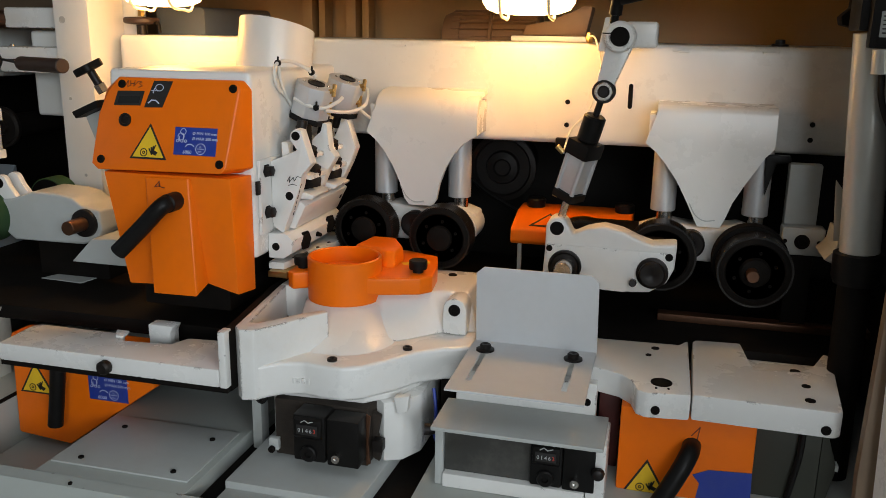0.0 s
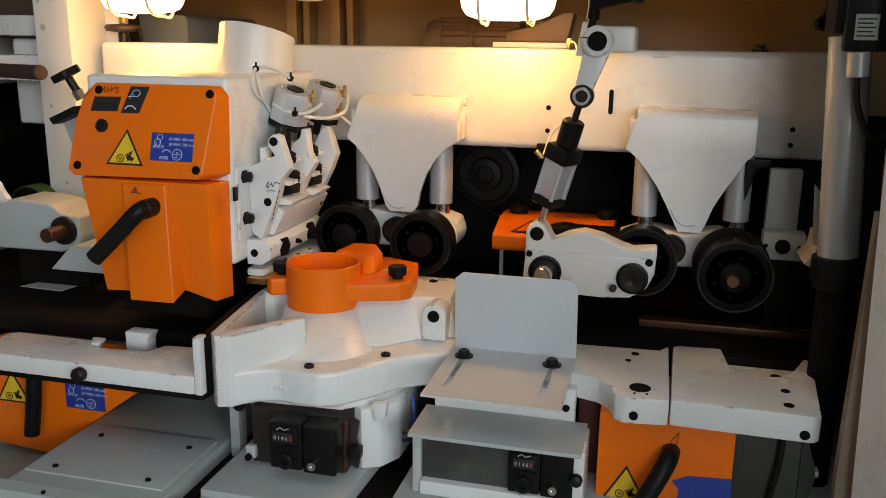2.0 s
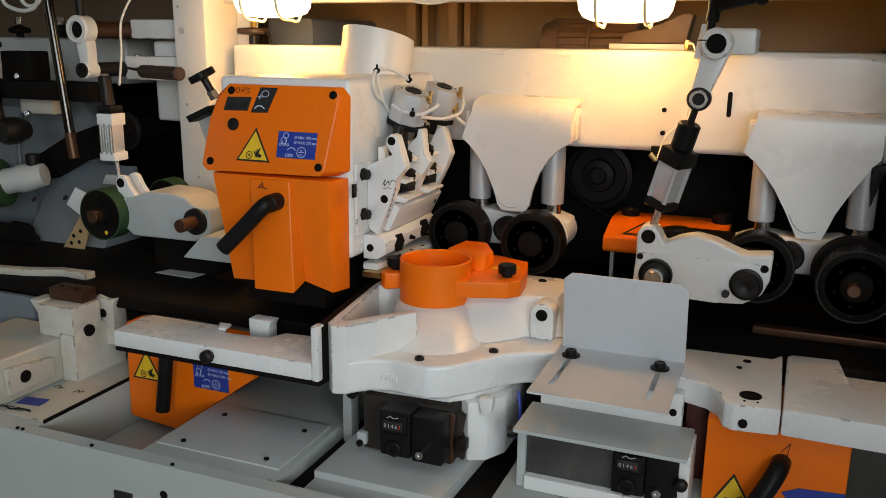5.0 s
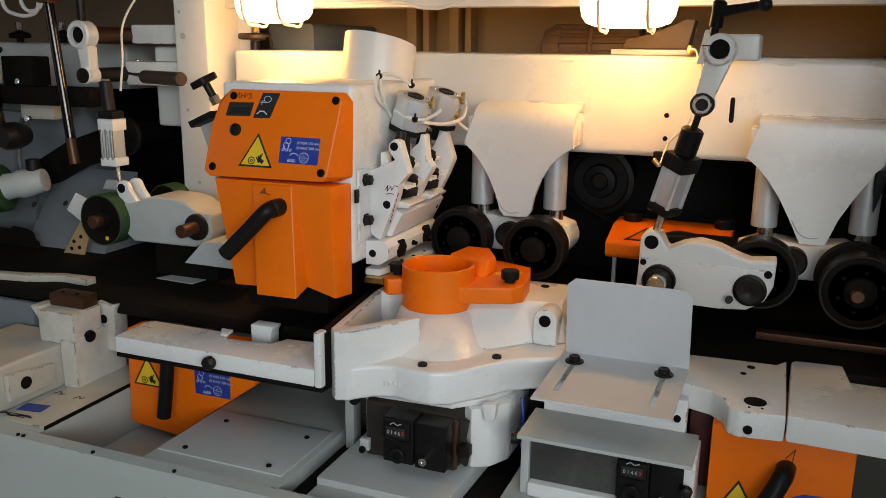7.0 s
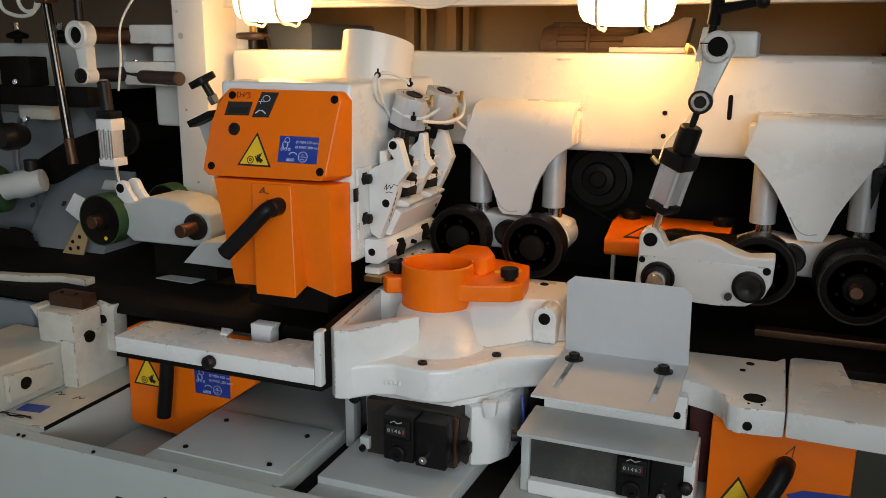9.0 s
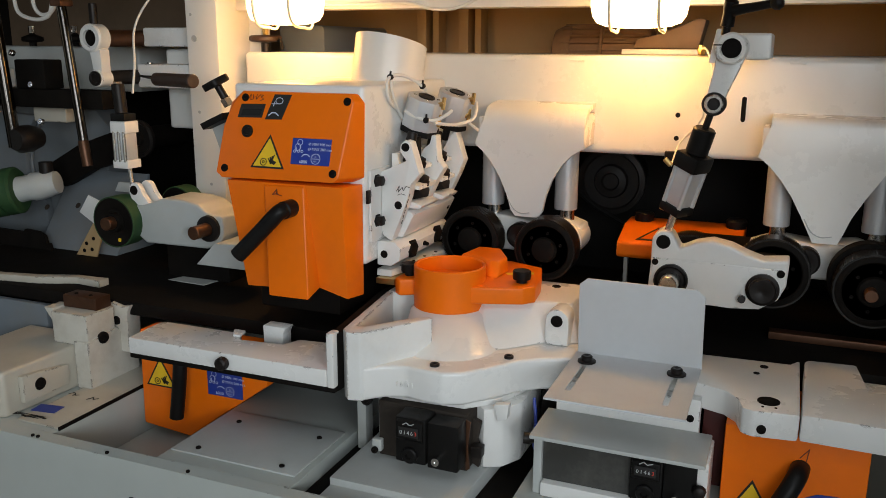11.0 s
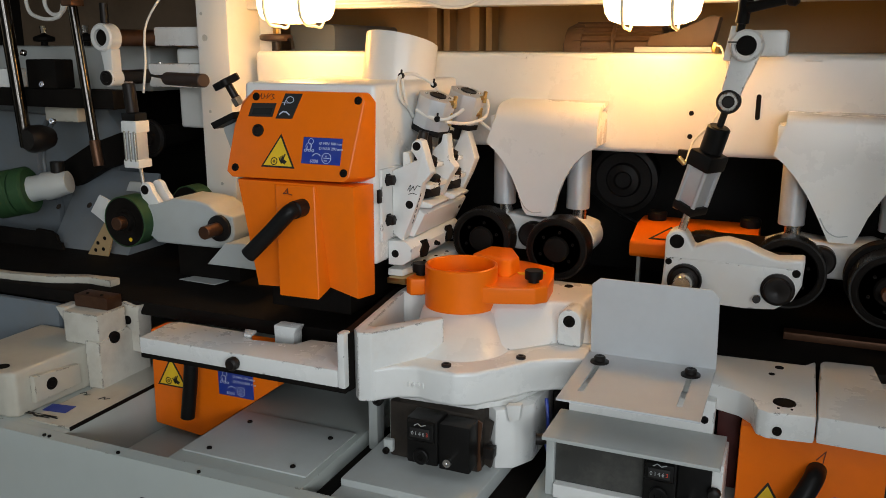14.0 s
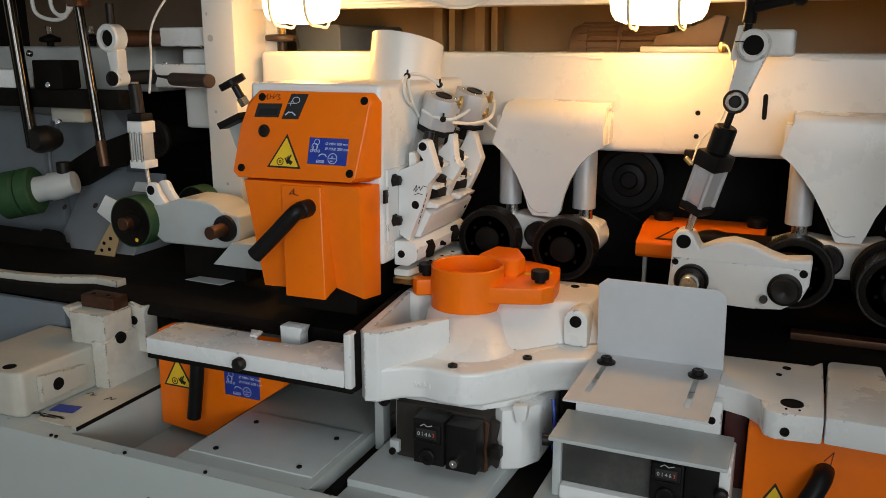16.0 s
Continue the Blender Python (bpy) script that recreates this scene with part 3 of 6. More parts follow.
# ---------------------------------------------------------------- machine bed
def machine_bed():
    bed = thing("machine_bed", "grey white enamelled cast machine bed with chipped paint", "machine bed")
    # the bed is built of blocks round the pocket and the two slide ways
    part("bed_front", prism([(1.165, 0.0), (1.165, 0.715), (1.178, 0.738), (1.20, 0.743), (1.20, 0.0)], "x", -2.69, 0.55, 0.0), BEDPAINT, bed)
    part("left_deck", box(-2.0, -1.272, 1.2005, 1.95, 0.60, 0.743, 0.004), BEDPAINT, bed)
    part("middle_deck", prism([(-1.027, 1.2005), (-0.745, 1.2005), (-0.745, 1.62), (-1.025, 1.62)], "z", 0.60, 0.743, 0.004), BEDPAINT, bed)
    part("pocket_floor", box(-1.271, -1.028, 1.2005, 1.70, 0.60, 0.640, 0), BEDPAINT, bed)
    # black block at the pocket's end gives its shade as colour
    part("pocket_back", box(-1.271, -1.028, 1.50, 1.54, 0.6405, 0.85, 0.002), STEELSHADE, bed)
    part("slide_way", box(-0.744, -0.40, 1.2005, 1.95, 0.60, 0.715, 0.002), STEELSHADE, bed, "black slide way")
    part("right_deck", box(-0.398, 0.55, 1.2005, 1.95, 0.60, 0.735, 0.004), BEDPAINT, bed)
    cov = part("cover_plate", box(-1.018, -0.757, 1.232, 1.412, 0.7435, 0.7475, 0.0015), GREYWHITE, bed, "grey flat cover plate held by four bolts")
    for x, y in ((-0.973, 1.252), (-0.795, 1.252), (-0.970, 1.372), (-0.790, 1.372)):
        bolt(cov, (x, y, 0.7475), (0, 0, 1), 0.005, 0.003)
    part("slide_plate", prism([(-0.702, 1.255), (-0.468, 1.255), (-0.452, 1.62), (-0.702, 1.62)], "z", 0.7155, 0.745, 0.003), GREYWHITE, bed)
    part("slide_lip", box(-0.700, -0.485, 1.215, 1.262, 0.7155, 0.732, 0.002), GREYWHITE, bed)
    for x, y in ((-1.305, 1.184), (-1.292, 1.184), (-1.124, 1.184), (-0.943, 1.184), (-1.35, 1.21)):
        bolt(bed, (x, y, 0.741), (0, 0, 1), 0.0035, 0.0015)
    for x, z in ((-0.95, 0.69), (-0.84, 0.688), (-1.5, 0.70)):
        bolt(bed, (x, 1.165, z), (0, -1, 0), 0.008, 0.002)
    part("bed_plate", box(-1.06, -1.02, 1.161, 1.1655, 0.655, 0.676, 0.001), INK, bed, "small black data plate")
    part("foot_block", box(-1.9, 0.4, 1.25, 1.9, 0.0, 0.60, 0.01), BEDPAINT, bed)
    return bed


machine_bed()


def left_ledge():
    g = thing("guide_casting", "white cast guide with chipped corners and cap screws on the bed", "casting")
    part("rail", prism([(-1.60, 1.205), (-1.425, 1.205), (-1.405, 1.215), (-1.395, 1.46), (-1.60, 1.46)], "z", 0.7435, 0.838, 0.008, 3), CREAM, g)
    part("boss", prism([(1.245, 0.765), (1.36, 0.765), (1.36, 0.808), (1.245, 0.822)], "x", -1.402, -1.388, 0.003), CREAM, g)
    bolt(g, (-1.388, 1.285, 0.793), (1, -0.1, 0), 0.013, 0.002)
    part("block", prism([(1.39, 0.8385), (1.47, 0.8385), (1.47, 0.908), (1.39, 0.908)], "x", -1.455, -1.358, 0.003), AGED, g)
    part("block_lip", prism([(-1.480, 0.913), (-1.455, 0.913), (-1.455, 0.855), (-1.460, 0.885)], "y", 1.395, 1.44, 0.002), AGED, g)
    part("block_foot", prism([(1.385, 0.7435), (1.53, 0.7435), (1.53, 0.80), (1.47, 0.86), (1.385, 0.85)], "x", -1.3945, -1.354, 0.003), AGED, g)
    bolt(g, (-1.354, 1.428, 0.85), (1, -0.2, 0), 0.013, 0.004)
    part("post", prism([(-1.388, 0.80), (-1.332, 0.80), (-1.332, 0.893), (-1.322, 0.910), (-1.345, 0.905), (-1.375, 0.912), (-1.388, 0.902)], "y", 1.48, 1.52, 0.004), AGED, g)
    bolt(g, (-1.362, 1.48, 0.872), (0, -1, 0), 0.010, 0.003)
    part("jaw", box(-1.455, -1.362, 1.425, 1.468, 0.9085, 0.936, 0.003), RUST, g, "brown steel jaw")
    for x in (-1.43, -1.39):
        bolt(g, (x, 1.44, 0.936), (0, 0, 1), 0.004, 0.002)
    part("cast_foot", box(-1.38, -1.273, 1.215, 1.56, 0.7436, 0.7475, 0.002), CREAM, g)
    hole_disc(g, (-1.455, 1.232, 0.838), (0, 0, 1), 0.013)
    m = facing((-1.385, 1.252, 0.7485), (1, 0.15, 0), (0, 1, 0))
    part("label", on(m, [(0, 0), (0.055, 0), (0.055, 0.032), (0, 0.032)], 0, 0.0006), BLUE, g, "small blue label")
    part("scribble", stroke(m, [(-0.03, -0.012), (0.05, -0.02), (0.0, -0.024), (0.04, -0.028)], 0.002), INK, g)
    part("scribble", stroke(m, [(-0.035, -0.008), (-0.02, -0.014), (-0.026, -0.020), (-0.006, -0.018), (0.01, -0.026), (0.03, -0.019), (0.055, -0.026)], 0.004), INK, g)
    part("deck_edge", box(-1.2735, -1.2715, 1.215, 1.50, 0.7405, 0.7485, 0.0005), STEELSHADE, g, "greasy black deck edge")
    part("scribble", stroke(m, [(0.075, 0.075), (0.082, 0.088), (0.088, 0.078), (0.096, 0.084)], 0.0018), INK, g)
    part("scribble", stroke(m, [(0.02, 0.09), (0.028, 0.10), (0.036, 0.092), (0.032, 0.086), (0.045, 0.09)], 0.0015), INK, g)


left_ledge()


def lower_guard_left():
    g = thing("spindle_guard", "orange lacquered guard box with a black lever under the table", "guard", "orange guards below the table")
    part("shell", prism([(-1.261, 0.668), (-1.141, 0.658), (-1.024, 0.7435), (-0.941, 0.803), (-0.938, 0.882), (-1.255, 0.882)], "y", 1.43, 1.487, 0.006), ORANGE, g)
    lever = part("lever", hose([(-1.128, 1.405, 0.875), (-1.128, 1.400, 0.83), (-1.135, 1.398, 0.77), (-1.143, 1.396, 0.716)], 0.0145, 14), BLACK, g, "black plastic lever")
    warning_triangle(g, facing((-1.205, 1.4295, 0.783), (1, 0, 0), (0, 0, 1)), 0.078)
    blue_label(g, facing((-1.085, 1.4295, 0.765), (1, 0, 0), (0, 0, 1)), 0.085, 0.055)


lower_guard_left()


def lower_guard_right():
    g = thing("spindle_guard", "orange lacquered guard box with a black lever and torn label", "guard", "orange guards below the table")
    part("shell", box(-0.079, 0.132, 1.43, 1.62, 0.60, 0.883, 0.005), ORANGE, g)
    part("lever", hose([(0.036, 1.432, 0.828), (0.031, 1.402, 0.826), (0.016, 1.385, 0.798), (-0.012, 1.372, 0.745), (-0.03, 1.364, 0.71)], 0.0150, 14), BLACK, g, "black plastic lever")
    warning_triangle(g, facing((-0.031, 1.4295, 0.753), (1, 0, 0), (0, 0, 1)), 0.072)
    m = facing((0.045, 1.4295, 0.738), (1, 0, 0), (0, 0, 1))
    lab = part("data_label", on(m, [(0.004, 0.0), (0.088, 0.0), (0.086, 0.056), (0.020, 0.052), (-0.004, 0.040), (0.008, 0.026)], 0, 0.0008), BLUE, g, "torn blue label")
    part("pictograms", stroke(m, [(0.05 + 0.012 * math.cos(a * 0.6), 0.022 + 0.012 * math.sin(a * 0.6)) for a in range(12)], 0.001), LABELWHITE, lab)
    part("mark", stroke(facing((0.044, 1.4295, 0.852), (1, 0, 0), (0, 0, 1)), [(-0.010, -0.006), (0.002, 0.010), (-0.001, -0.014)], 0.0016), HANDINK, g, "handwritten figure one")
    part("red_panel", prism([(-0.118, 0.7355), (-0.082, 0.7355), (-0.082, 0.88), (-0.118, 0.88)], "y", 1.50, 1.512, 0.002), MAROON, g, "dark red inner panel")
    return g


lower_guard_right()


# ---------------------------------------------------------------- tables and rails
def left_table():
    t = thing("infeed_table", "white enamelled table bar with a notch and black strip beneath", "machine table")
    poly = [(-1.150, 1.287), (-0.7205, 1.287), (-0.7205, 1.395), (-0.790, 1.410), (-0.846, 1.405), (-0.860, 1.370), (-0.950, 1.362), (-0.968, 1.392), (-1.145, 1.392), (-1.156, 1.380)]
    part("table_bar", prism(poly, "z", 0.893, 0.925, 0.004), CAST, t)
    part("notch_edge", prism([(-0.985, 1.393), (-0.958, 1.393), (-0.952, 1.365), (-0.968, 1.365)], "z", 0.9255, 0.931, 0.002), CAST, t)
    part("end_lip", box(-0.720, -0.7065, 1.2865, 1.31, 0.893, 0.992, 0.003), CAST, t)
    part("strip", box(-1.15, -0.707, 1.289, 1.42, 0.884, 0.8925, 0.001), STEELSHADE, t, "black steel strip")
    part("end_plate", prism([(-0.7205, 1.312), (-0.7055, 1.300), (-0.7045, 1.318), (-0.738, 1.555), (-0.738, 1.66), (-0.753, 1.66), (-0.7535, 1.555)], "z", 0.884, 0.988, 0.001), STEELSHADE, t, "black steel end plate")
    kn = part("lock_knob", turned([(0, 0.008), (0.006, 0.008), (0.006, 0.0125), (0.016, 0.0125), (0.020, 0.009), (0.020, 0.006), (0.017, 0.0)], (-0.929, 1.287, 0.909), (-0.929, 1.0, 0.909), 10), OXIDE, t, "dark knurled lock screw")
    blk = part("stop_block", prism([(-0.937, 0.89), (-0.893, 0.89), (-0.893, 0.922), (-0.886, 0.936), (-0.938, 0.936)], "y", 1.42, 1.45, 0.003), CAST, t, "small white stop block")
    part("bracket", box(-0.95, -0.75, 1.421, 1.455, 0.863, 0.889, 0.002), STEELSHADE, t)
    return t


left_table()


def feed_tables():
    t = thing("feed_table", "black steel feed table with a worn bright edge", "machine table")
    part("table_left", box(-2.60, -0.755, 1.49, 2.20, 0.885, 0.915, 0.003), STEELSHADE, t)
    part("table_right", box(-0.38, 0.52, 1.66, 2.20, 0.885, 0.915, 0.003), STEELSHADE, t)
    part("table_middle", box(-0.738, -0.382, 1.74, 2.20, 0.885, 0.915, 0.003), STEELSHADE, t)
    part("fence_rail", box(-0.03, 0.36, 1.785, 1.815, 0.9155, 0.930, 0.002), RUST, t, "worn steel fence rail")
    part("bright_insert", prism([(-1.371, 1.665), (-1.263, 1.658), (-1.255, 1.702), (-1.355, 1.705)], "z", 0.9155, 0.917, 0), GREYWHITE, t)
    part("support", box(-2.3, 0.4, 1.96, 2.15, 0.60, 0.884, 0.004), STEELSHADE, t)


feed_tables()


def right_table(name, poly, holes, label):
    t = thing(name, label, "machine table", "white side tables")
    part("table_body", prism(poly, "z", 0.882, 0.926, 0.005), CAST, t)
    for x, y, r in holes:
        hole_disc(t, (x, y, 0.926), (0, 0, 1), r)
    return t


def side_tables():
    a = right_table("side_table", [(-0.40, 1.50), (-0.14, 1.482), (-0.085, 1.462), (-0.066, 1.440), (-0.056, 1.405), (-0.040, 1.396), (0.0265, 1.405), (0.0265, 1.655), (0.010, 1.628), (-0.14, 1.62), (-0.40, 1.62)],
                    [(-0.019, 1.441, 0.017), (-0.031, 1.594, 0.007), (-0.042, 1.558, 0.005), (-0.027, 1.416, 0.002), (-0.008, 1.418, 0.002)], "white cast side table with bored holes")
    bolt(a, (-0.026, 1.397, 0.897), (0, -1, 0), 0.007, 0.003)
    part("leg", box(-0.33, -0.05, 1.64, 1.70, 0.7355, 0.8815, 0.003), STEELSHADE, a)
    b = right_table("side_table", [(0.0285, 1.408), (0.236, 1.402), (0.246, 1.410), (0.268, 1.645), (0.256, 1.655), (0.226, 1.580), (0.205, 1.556), (0.150, 1.548), (0.130, 1.546), (0.118, 1.668), (0.040, 1.662), (0.034, 1.650)],
                    [(0.205, 1.492, 0.007), (0.203, 1.435, 0.008)], "white cast side table with a recessed ledge")
    part("ledge", box(0.116, 0.258, 1.54, 1.66, 0.884, 0.900, 0.004), CAST, b)
    hole_disc(b, (0.208, 1.620, 0.900), (0, 0, 1), 0.009)
    hole_disc(b, (0.198, 1.586, 0.900), (0, 0, 1), 0.006)
    bolt(b, (0.224, 1.403, 0.895), (0, -1, 0), 0.0075, 0.003)
    part("leg", box(0.14, 0.25, 1.62, 1.66, 0.7355, 0.8815, 0.003), STEELSHADE, b)
    c = thing("dark_side_panel", "dark greenish steel panel below the side table", "panel")
    part("sheet", box(0.134, 0.235, 1.47, 1.49, 0.7355, 0.88, 0.002), GREENBLACK, c)
    part("slanted_edge", prism([(0.2355, 0.88), (0.262, 0.80), (0.25, 0.7355), (0.2355, 0.7355)], "y", 1.47, 1.488, 0.002), GREENBLACK, c)
    part("cable", hose([(0.205, 1.462, 0.88), (0.203, 1.460, 0.82), (0.196, 1.461, 0.77), (0.192, 1.463, 0.74)], 0.005), BLACK, c, "hanging black cable")
    part("bright_corner", box(0.259, 0.264, 1.468, 1.4865, 0.796, 0.806, 0.001), GREYWHITE, c)


side_tables()


# ---------------------------------------------------------------- side spindle casting with its orange guard
def spindle_casting():
    c = thing("spindle_casting", "white cast spindle housing with chipped edges and black bolts", "machine casting")
    base = [(-0.703, 1.318), (-0.690, 1.306), (-0.665, 1.312), (-0.635, 1.340), (-0.60, 1.352), (-0.565, 1.345), (-0.53, 1.345), (-0.498, 1.362), (-0.465, 1.402), (-0.43, 1.452), (-0.39, 1.482), (-0.345, 1.50), (-0.345, 1.74), (-0.72, 1.74), (-0.722, 1.55)]
    part("base_flange", prism(base, "z", 0.868, 0.928, 0.007, 3), CAST, c)
    wall = [(-0.7045, 1.319), (-0.6905, 1.3045), (-0.667, 1.3095), (-0.638, 1.350), (-0.61, 1.395), (-0.585, 1.43), (-0.595, 1.44), (-0.632, 1.405), (-0.678, 1.345), (-0.690, 1.345), (-0.722, 1.555), (-0.735, 1.555)]
    part("front_wall", prism(wall, "z", 0.868, 0.992, 0.003), CASTWORN, c)
    part("back_wall", prism([(-0.735, 1.557), (-0.705, 1.557), (-0.66, 1.60), (-0.66, 1.66), (-0.735, 1.66)], "z", 0.9285, 0.992, 0.003), CAST, c)
    spin = [2 * math.pi * i / 48 for i in range(48)]
    levels = [(-0.574, 1.484, 0.098, 0.920), (-0.577, 1.488, 0.093, 0.930), (-0.580, 1.496, 0.087, 0.936), (-0.600, 1.549, 0.073, 0.9765), (-0.602, 1.556, 0.0640, 0.980), (-0.602, 1.556, 0.0640, 0.985)]
    tw = bmesh.new()
    loops = [[tw.verts.new((cx + rr * math.cos(a), cy + rr * math.sin(a), z)) for a in spin] for cx, cy, rr, z in levels]
    for u, v in zip(loops, loops[1:]):
        for i in range(48):
            tw.faces.new((u[i], u[(i + 1) % 48], v[(i + 1) % 48], v[i]))
    tw.faces.new(loops[0])
    tw.faces.new(loops[-1])
    part("tower", tw, CAST, c)
    foot = [(-0.57, 1.50), (-0.500, 1.470), (-0.463, 1.498), (-0.408, 1.556), (-0.350, 1.575), (-0.345, 1.735), (-0.56, 1.735)]
    cap = [(-0.585, 1.590), (-0.532, 1.556), (-0.486, 1.566), (-0.432, 1.592), (-0.374, 1.600), (-0.372, 1.735), (-0.56, 1.735)]
    part("shoulder", prism(foot, "z", 0.9285, 0.997, 0.006, 3, inset=cap), CAST, c)
    ear = arc(-0.389, 0.976, 0.022, 0, 180) + [(-0.411, 0.929), (-0.367, 0.929)]
    part("ear", prism(ear, "y", 1.549, 1.600, 0.004), CAST, c)
    bolt(c, (-0.389, 1.549, 0.976), (0, -1, 0), 0.011, 0.003)
    bolt(c, (-0.556, 1.372, 0.928), (0, 0, 1), 0.0085, 0.005)
    bolt(c, (-0.450, 1.458, 0.928), (0, 0, 1), 0.0085, 0.005)
    bolt(c, (-0.683, 1.50, 0.928), (0, 0, 1), 0.006, 0.004)
    bolt(c, (-0.43, 1.70, 0.997), (0, 0, 1), 0.009, 0.002)
    bolt(c, (-0.505, 1.360, 0.882), (0.4, -1, 0), 0.002, 0.001)
    for k, (dx, hgt) in enumerate(((0.0, 0.010), (0.008, 0.009), (0.017, 0.010), (0.026, 0.009))):
        part("casting_mark", box(-0.618 + dx, -0.614 + dx, 1.3452 + 0.0010 * k, 1.3500 + 0.0012 * k, 0.890, 0.890 + hgt, 0.0008), CAST, c)
    lower = [(-0.665, 1.375), (-0.64, 1.365), (-0.50, 1.372), (-0.45, 1.42), (-0.42, 1.50), (-0.42, 1.66), (-0.67, 1.66)]
    part("under_plate", prism(lower, "z", 0.857, 0.8675, 0.002), CAST, c)
    return c


spindle_casting()


def ring_guard():
    g = thing("ring_guard", "orange lacquered spindle guard with a round opening on the casting", "guard")
    flange = [(-0.705, 1.528), (-0.690, 1.515), (-0.665, 1.532), (-0.60, 1.515), (-0.545, 1.522), (-0.51, 1.532), (-0.455, 1.552), (-0.438, 1.574), (-0.446, 1.640), (-0.464, 1.712), (-0.535, 1.740), (-0.60, 1.735), (-0.66, 1.645), (-0.70, 1.61)]
    part("flange", prism(flange, "z", 0.998, 1.030, 0.004, 3), ORANGE, g)
    part("collar", ring((-0.604, 1.560, 0.978), (-0.604, 1.560, 1.060), 0.0690, 0.0635, 48, 0.002), ORANGE, g)
    part("collar_floor", rod((-0.604, 1.560, 0.9855), (-0.604, 1.560, 0.998), 0.063, 40), ORANGE, g)
    blockp = [(-0.625, 1.640), (-0.612, 1.735), (-0.556, 1.735), (-0.516, 1.655), (-0.520, 1.602), (-0.538, 1.596), (-0.560, 1.614)]
    part("hump", prism(blockp, "z", 1.0295, 1.057, 0.006, 3, inset=[(-0.575 + (x + 0.575) * 0.85, 1.72 + (y - 1.72) * 0.78) for x, y in blockp]), ORANGE, g)
    for x, y in ((-0.686, 1.556), (-0.470, 1.590)):
        part("knob", turned([(0, 0.010), (0.007, 0.010), (0.008, 0.0165), (0.011, 0.0172), (0.023, 0.0172), (0.0245, 0.016), (0.0245, 0)], (x, y, 1.029), (x, y, 2), 20), BLACK, g, "black knurled plastic knob", 28)
    m = facing((-0.508, 1.625, 1.0305), (0.75, 0.4, 0), (-0.4, 0.75, 0))
    part("warning_sticker", on(m, [(0, 0.004), (0.015, 0), (0.028, 0.006), (0.05, 0.002), (0.055, 0.016), (0.03, 0.022), (0.012, 0.018), (-0.002, 0.02)], 0, 0.0006), YELLOW, g, "torn yellow warning sticker")
    m = facing((-0.690, 1.625, 1.0303), (0.8, 0.35, 0), (-0.35, 0.8, 0))
    part("blue_sticker", on(m, [(0, 0), (0.05, 0), (0.05, 0.03), (0, 0.03)], 0, 0.0006), BLUE, g, "small blue sticker")
    return g


ring_guard()


def counter_unit(name, x, y, z, label, s=1.0, digits="01463"):
    """A position counter: black case with a digit window, a knob and a set screw."""
    u = thing(name, label, "counter", "position counters")
    part("case", box(x, x + 0.056 * s, y, y + 0.045, z, z + 0.082 * s, 0.004), BLACK, u)
    part("hood", prism([(y - 0.008, z + 0.048 * s), (y + 0.001, z + 0.040 * s), (y + 0.001, z + 0.080 * s), (y - 0.006, z + 0.076 * s)], "x", x + 0.004, x + 0.052 * s, 0.002), BLACK, u)
    win = part("digit_window", box(x + 0.010 * s, x + 0.046 * s, y - 0.0095, y - 0.0078, z + 0.052 * s, z + 0.069 * s, 0.0005), INK, u)
    for i, ch in enumerate(digits):
        lettering(ch, 0.0100 * s, facing((x + (0.0125 + 0.0066 * i) * s, y - 0.0098, z + 0.0565 * s), (1, 0, 0), (0, 0, 1)), DIGITRED if i == len(digits) - 1 else DIGIT, win, "digit")
    part("emblem", stroke(facing((x + 0.018 * s, y - 0.0075, z + 0.073 * s), (1, 0, 0), (0, 0, 1)), [(0, 0), (0.006, 0.004), (0.012, 0), (0.020, 0.003)], 0.0015), DIGIT, u)
    part("dial_boss", turned([(0, 0.014), (0.006, 0.014), (0.008, 0.012), (0.008, 0.006), (0.004, 0.005), (0.004, 0)], (x + 0.028 * s, y, z + 0.016), (x + 0.028 * s, y - 1, z + 0.016), 20), BLACK, u)
    part("side_case", box(x + 0.057 * s, x + 0.112 * s, y + 0.004, y + 0.045, z - 0.004, z + 0.078 * s, 0.003), BLACK, u)
    part("set_screw", turned([(0, 0.0045), (0.012, 0.0045), (0.012, 0.007), (0.020, 0.007), (0.020, 0.003), (0.016, 0.0)], (x + 0.078 * s, y + 0.004, z + 0.018), (x + 0.086 * s, y - 0.1, z + 0.025), 14), STEEL, u, "bright steel set screw")
    return u


counter_unit("position_counter", -0.598, 1.300, 0.776, "black position counter on the spindle housing")
counter_unit("position_counter", -0.213, 1.352, 0.763, "black position counter on the grey box", 0.92)


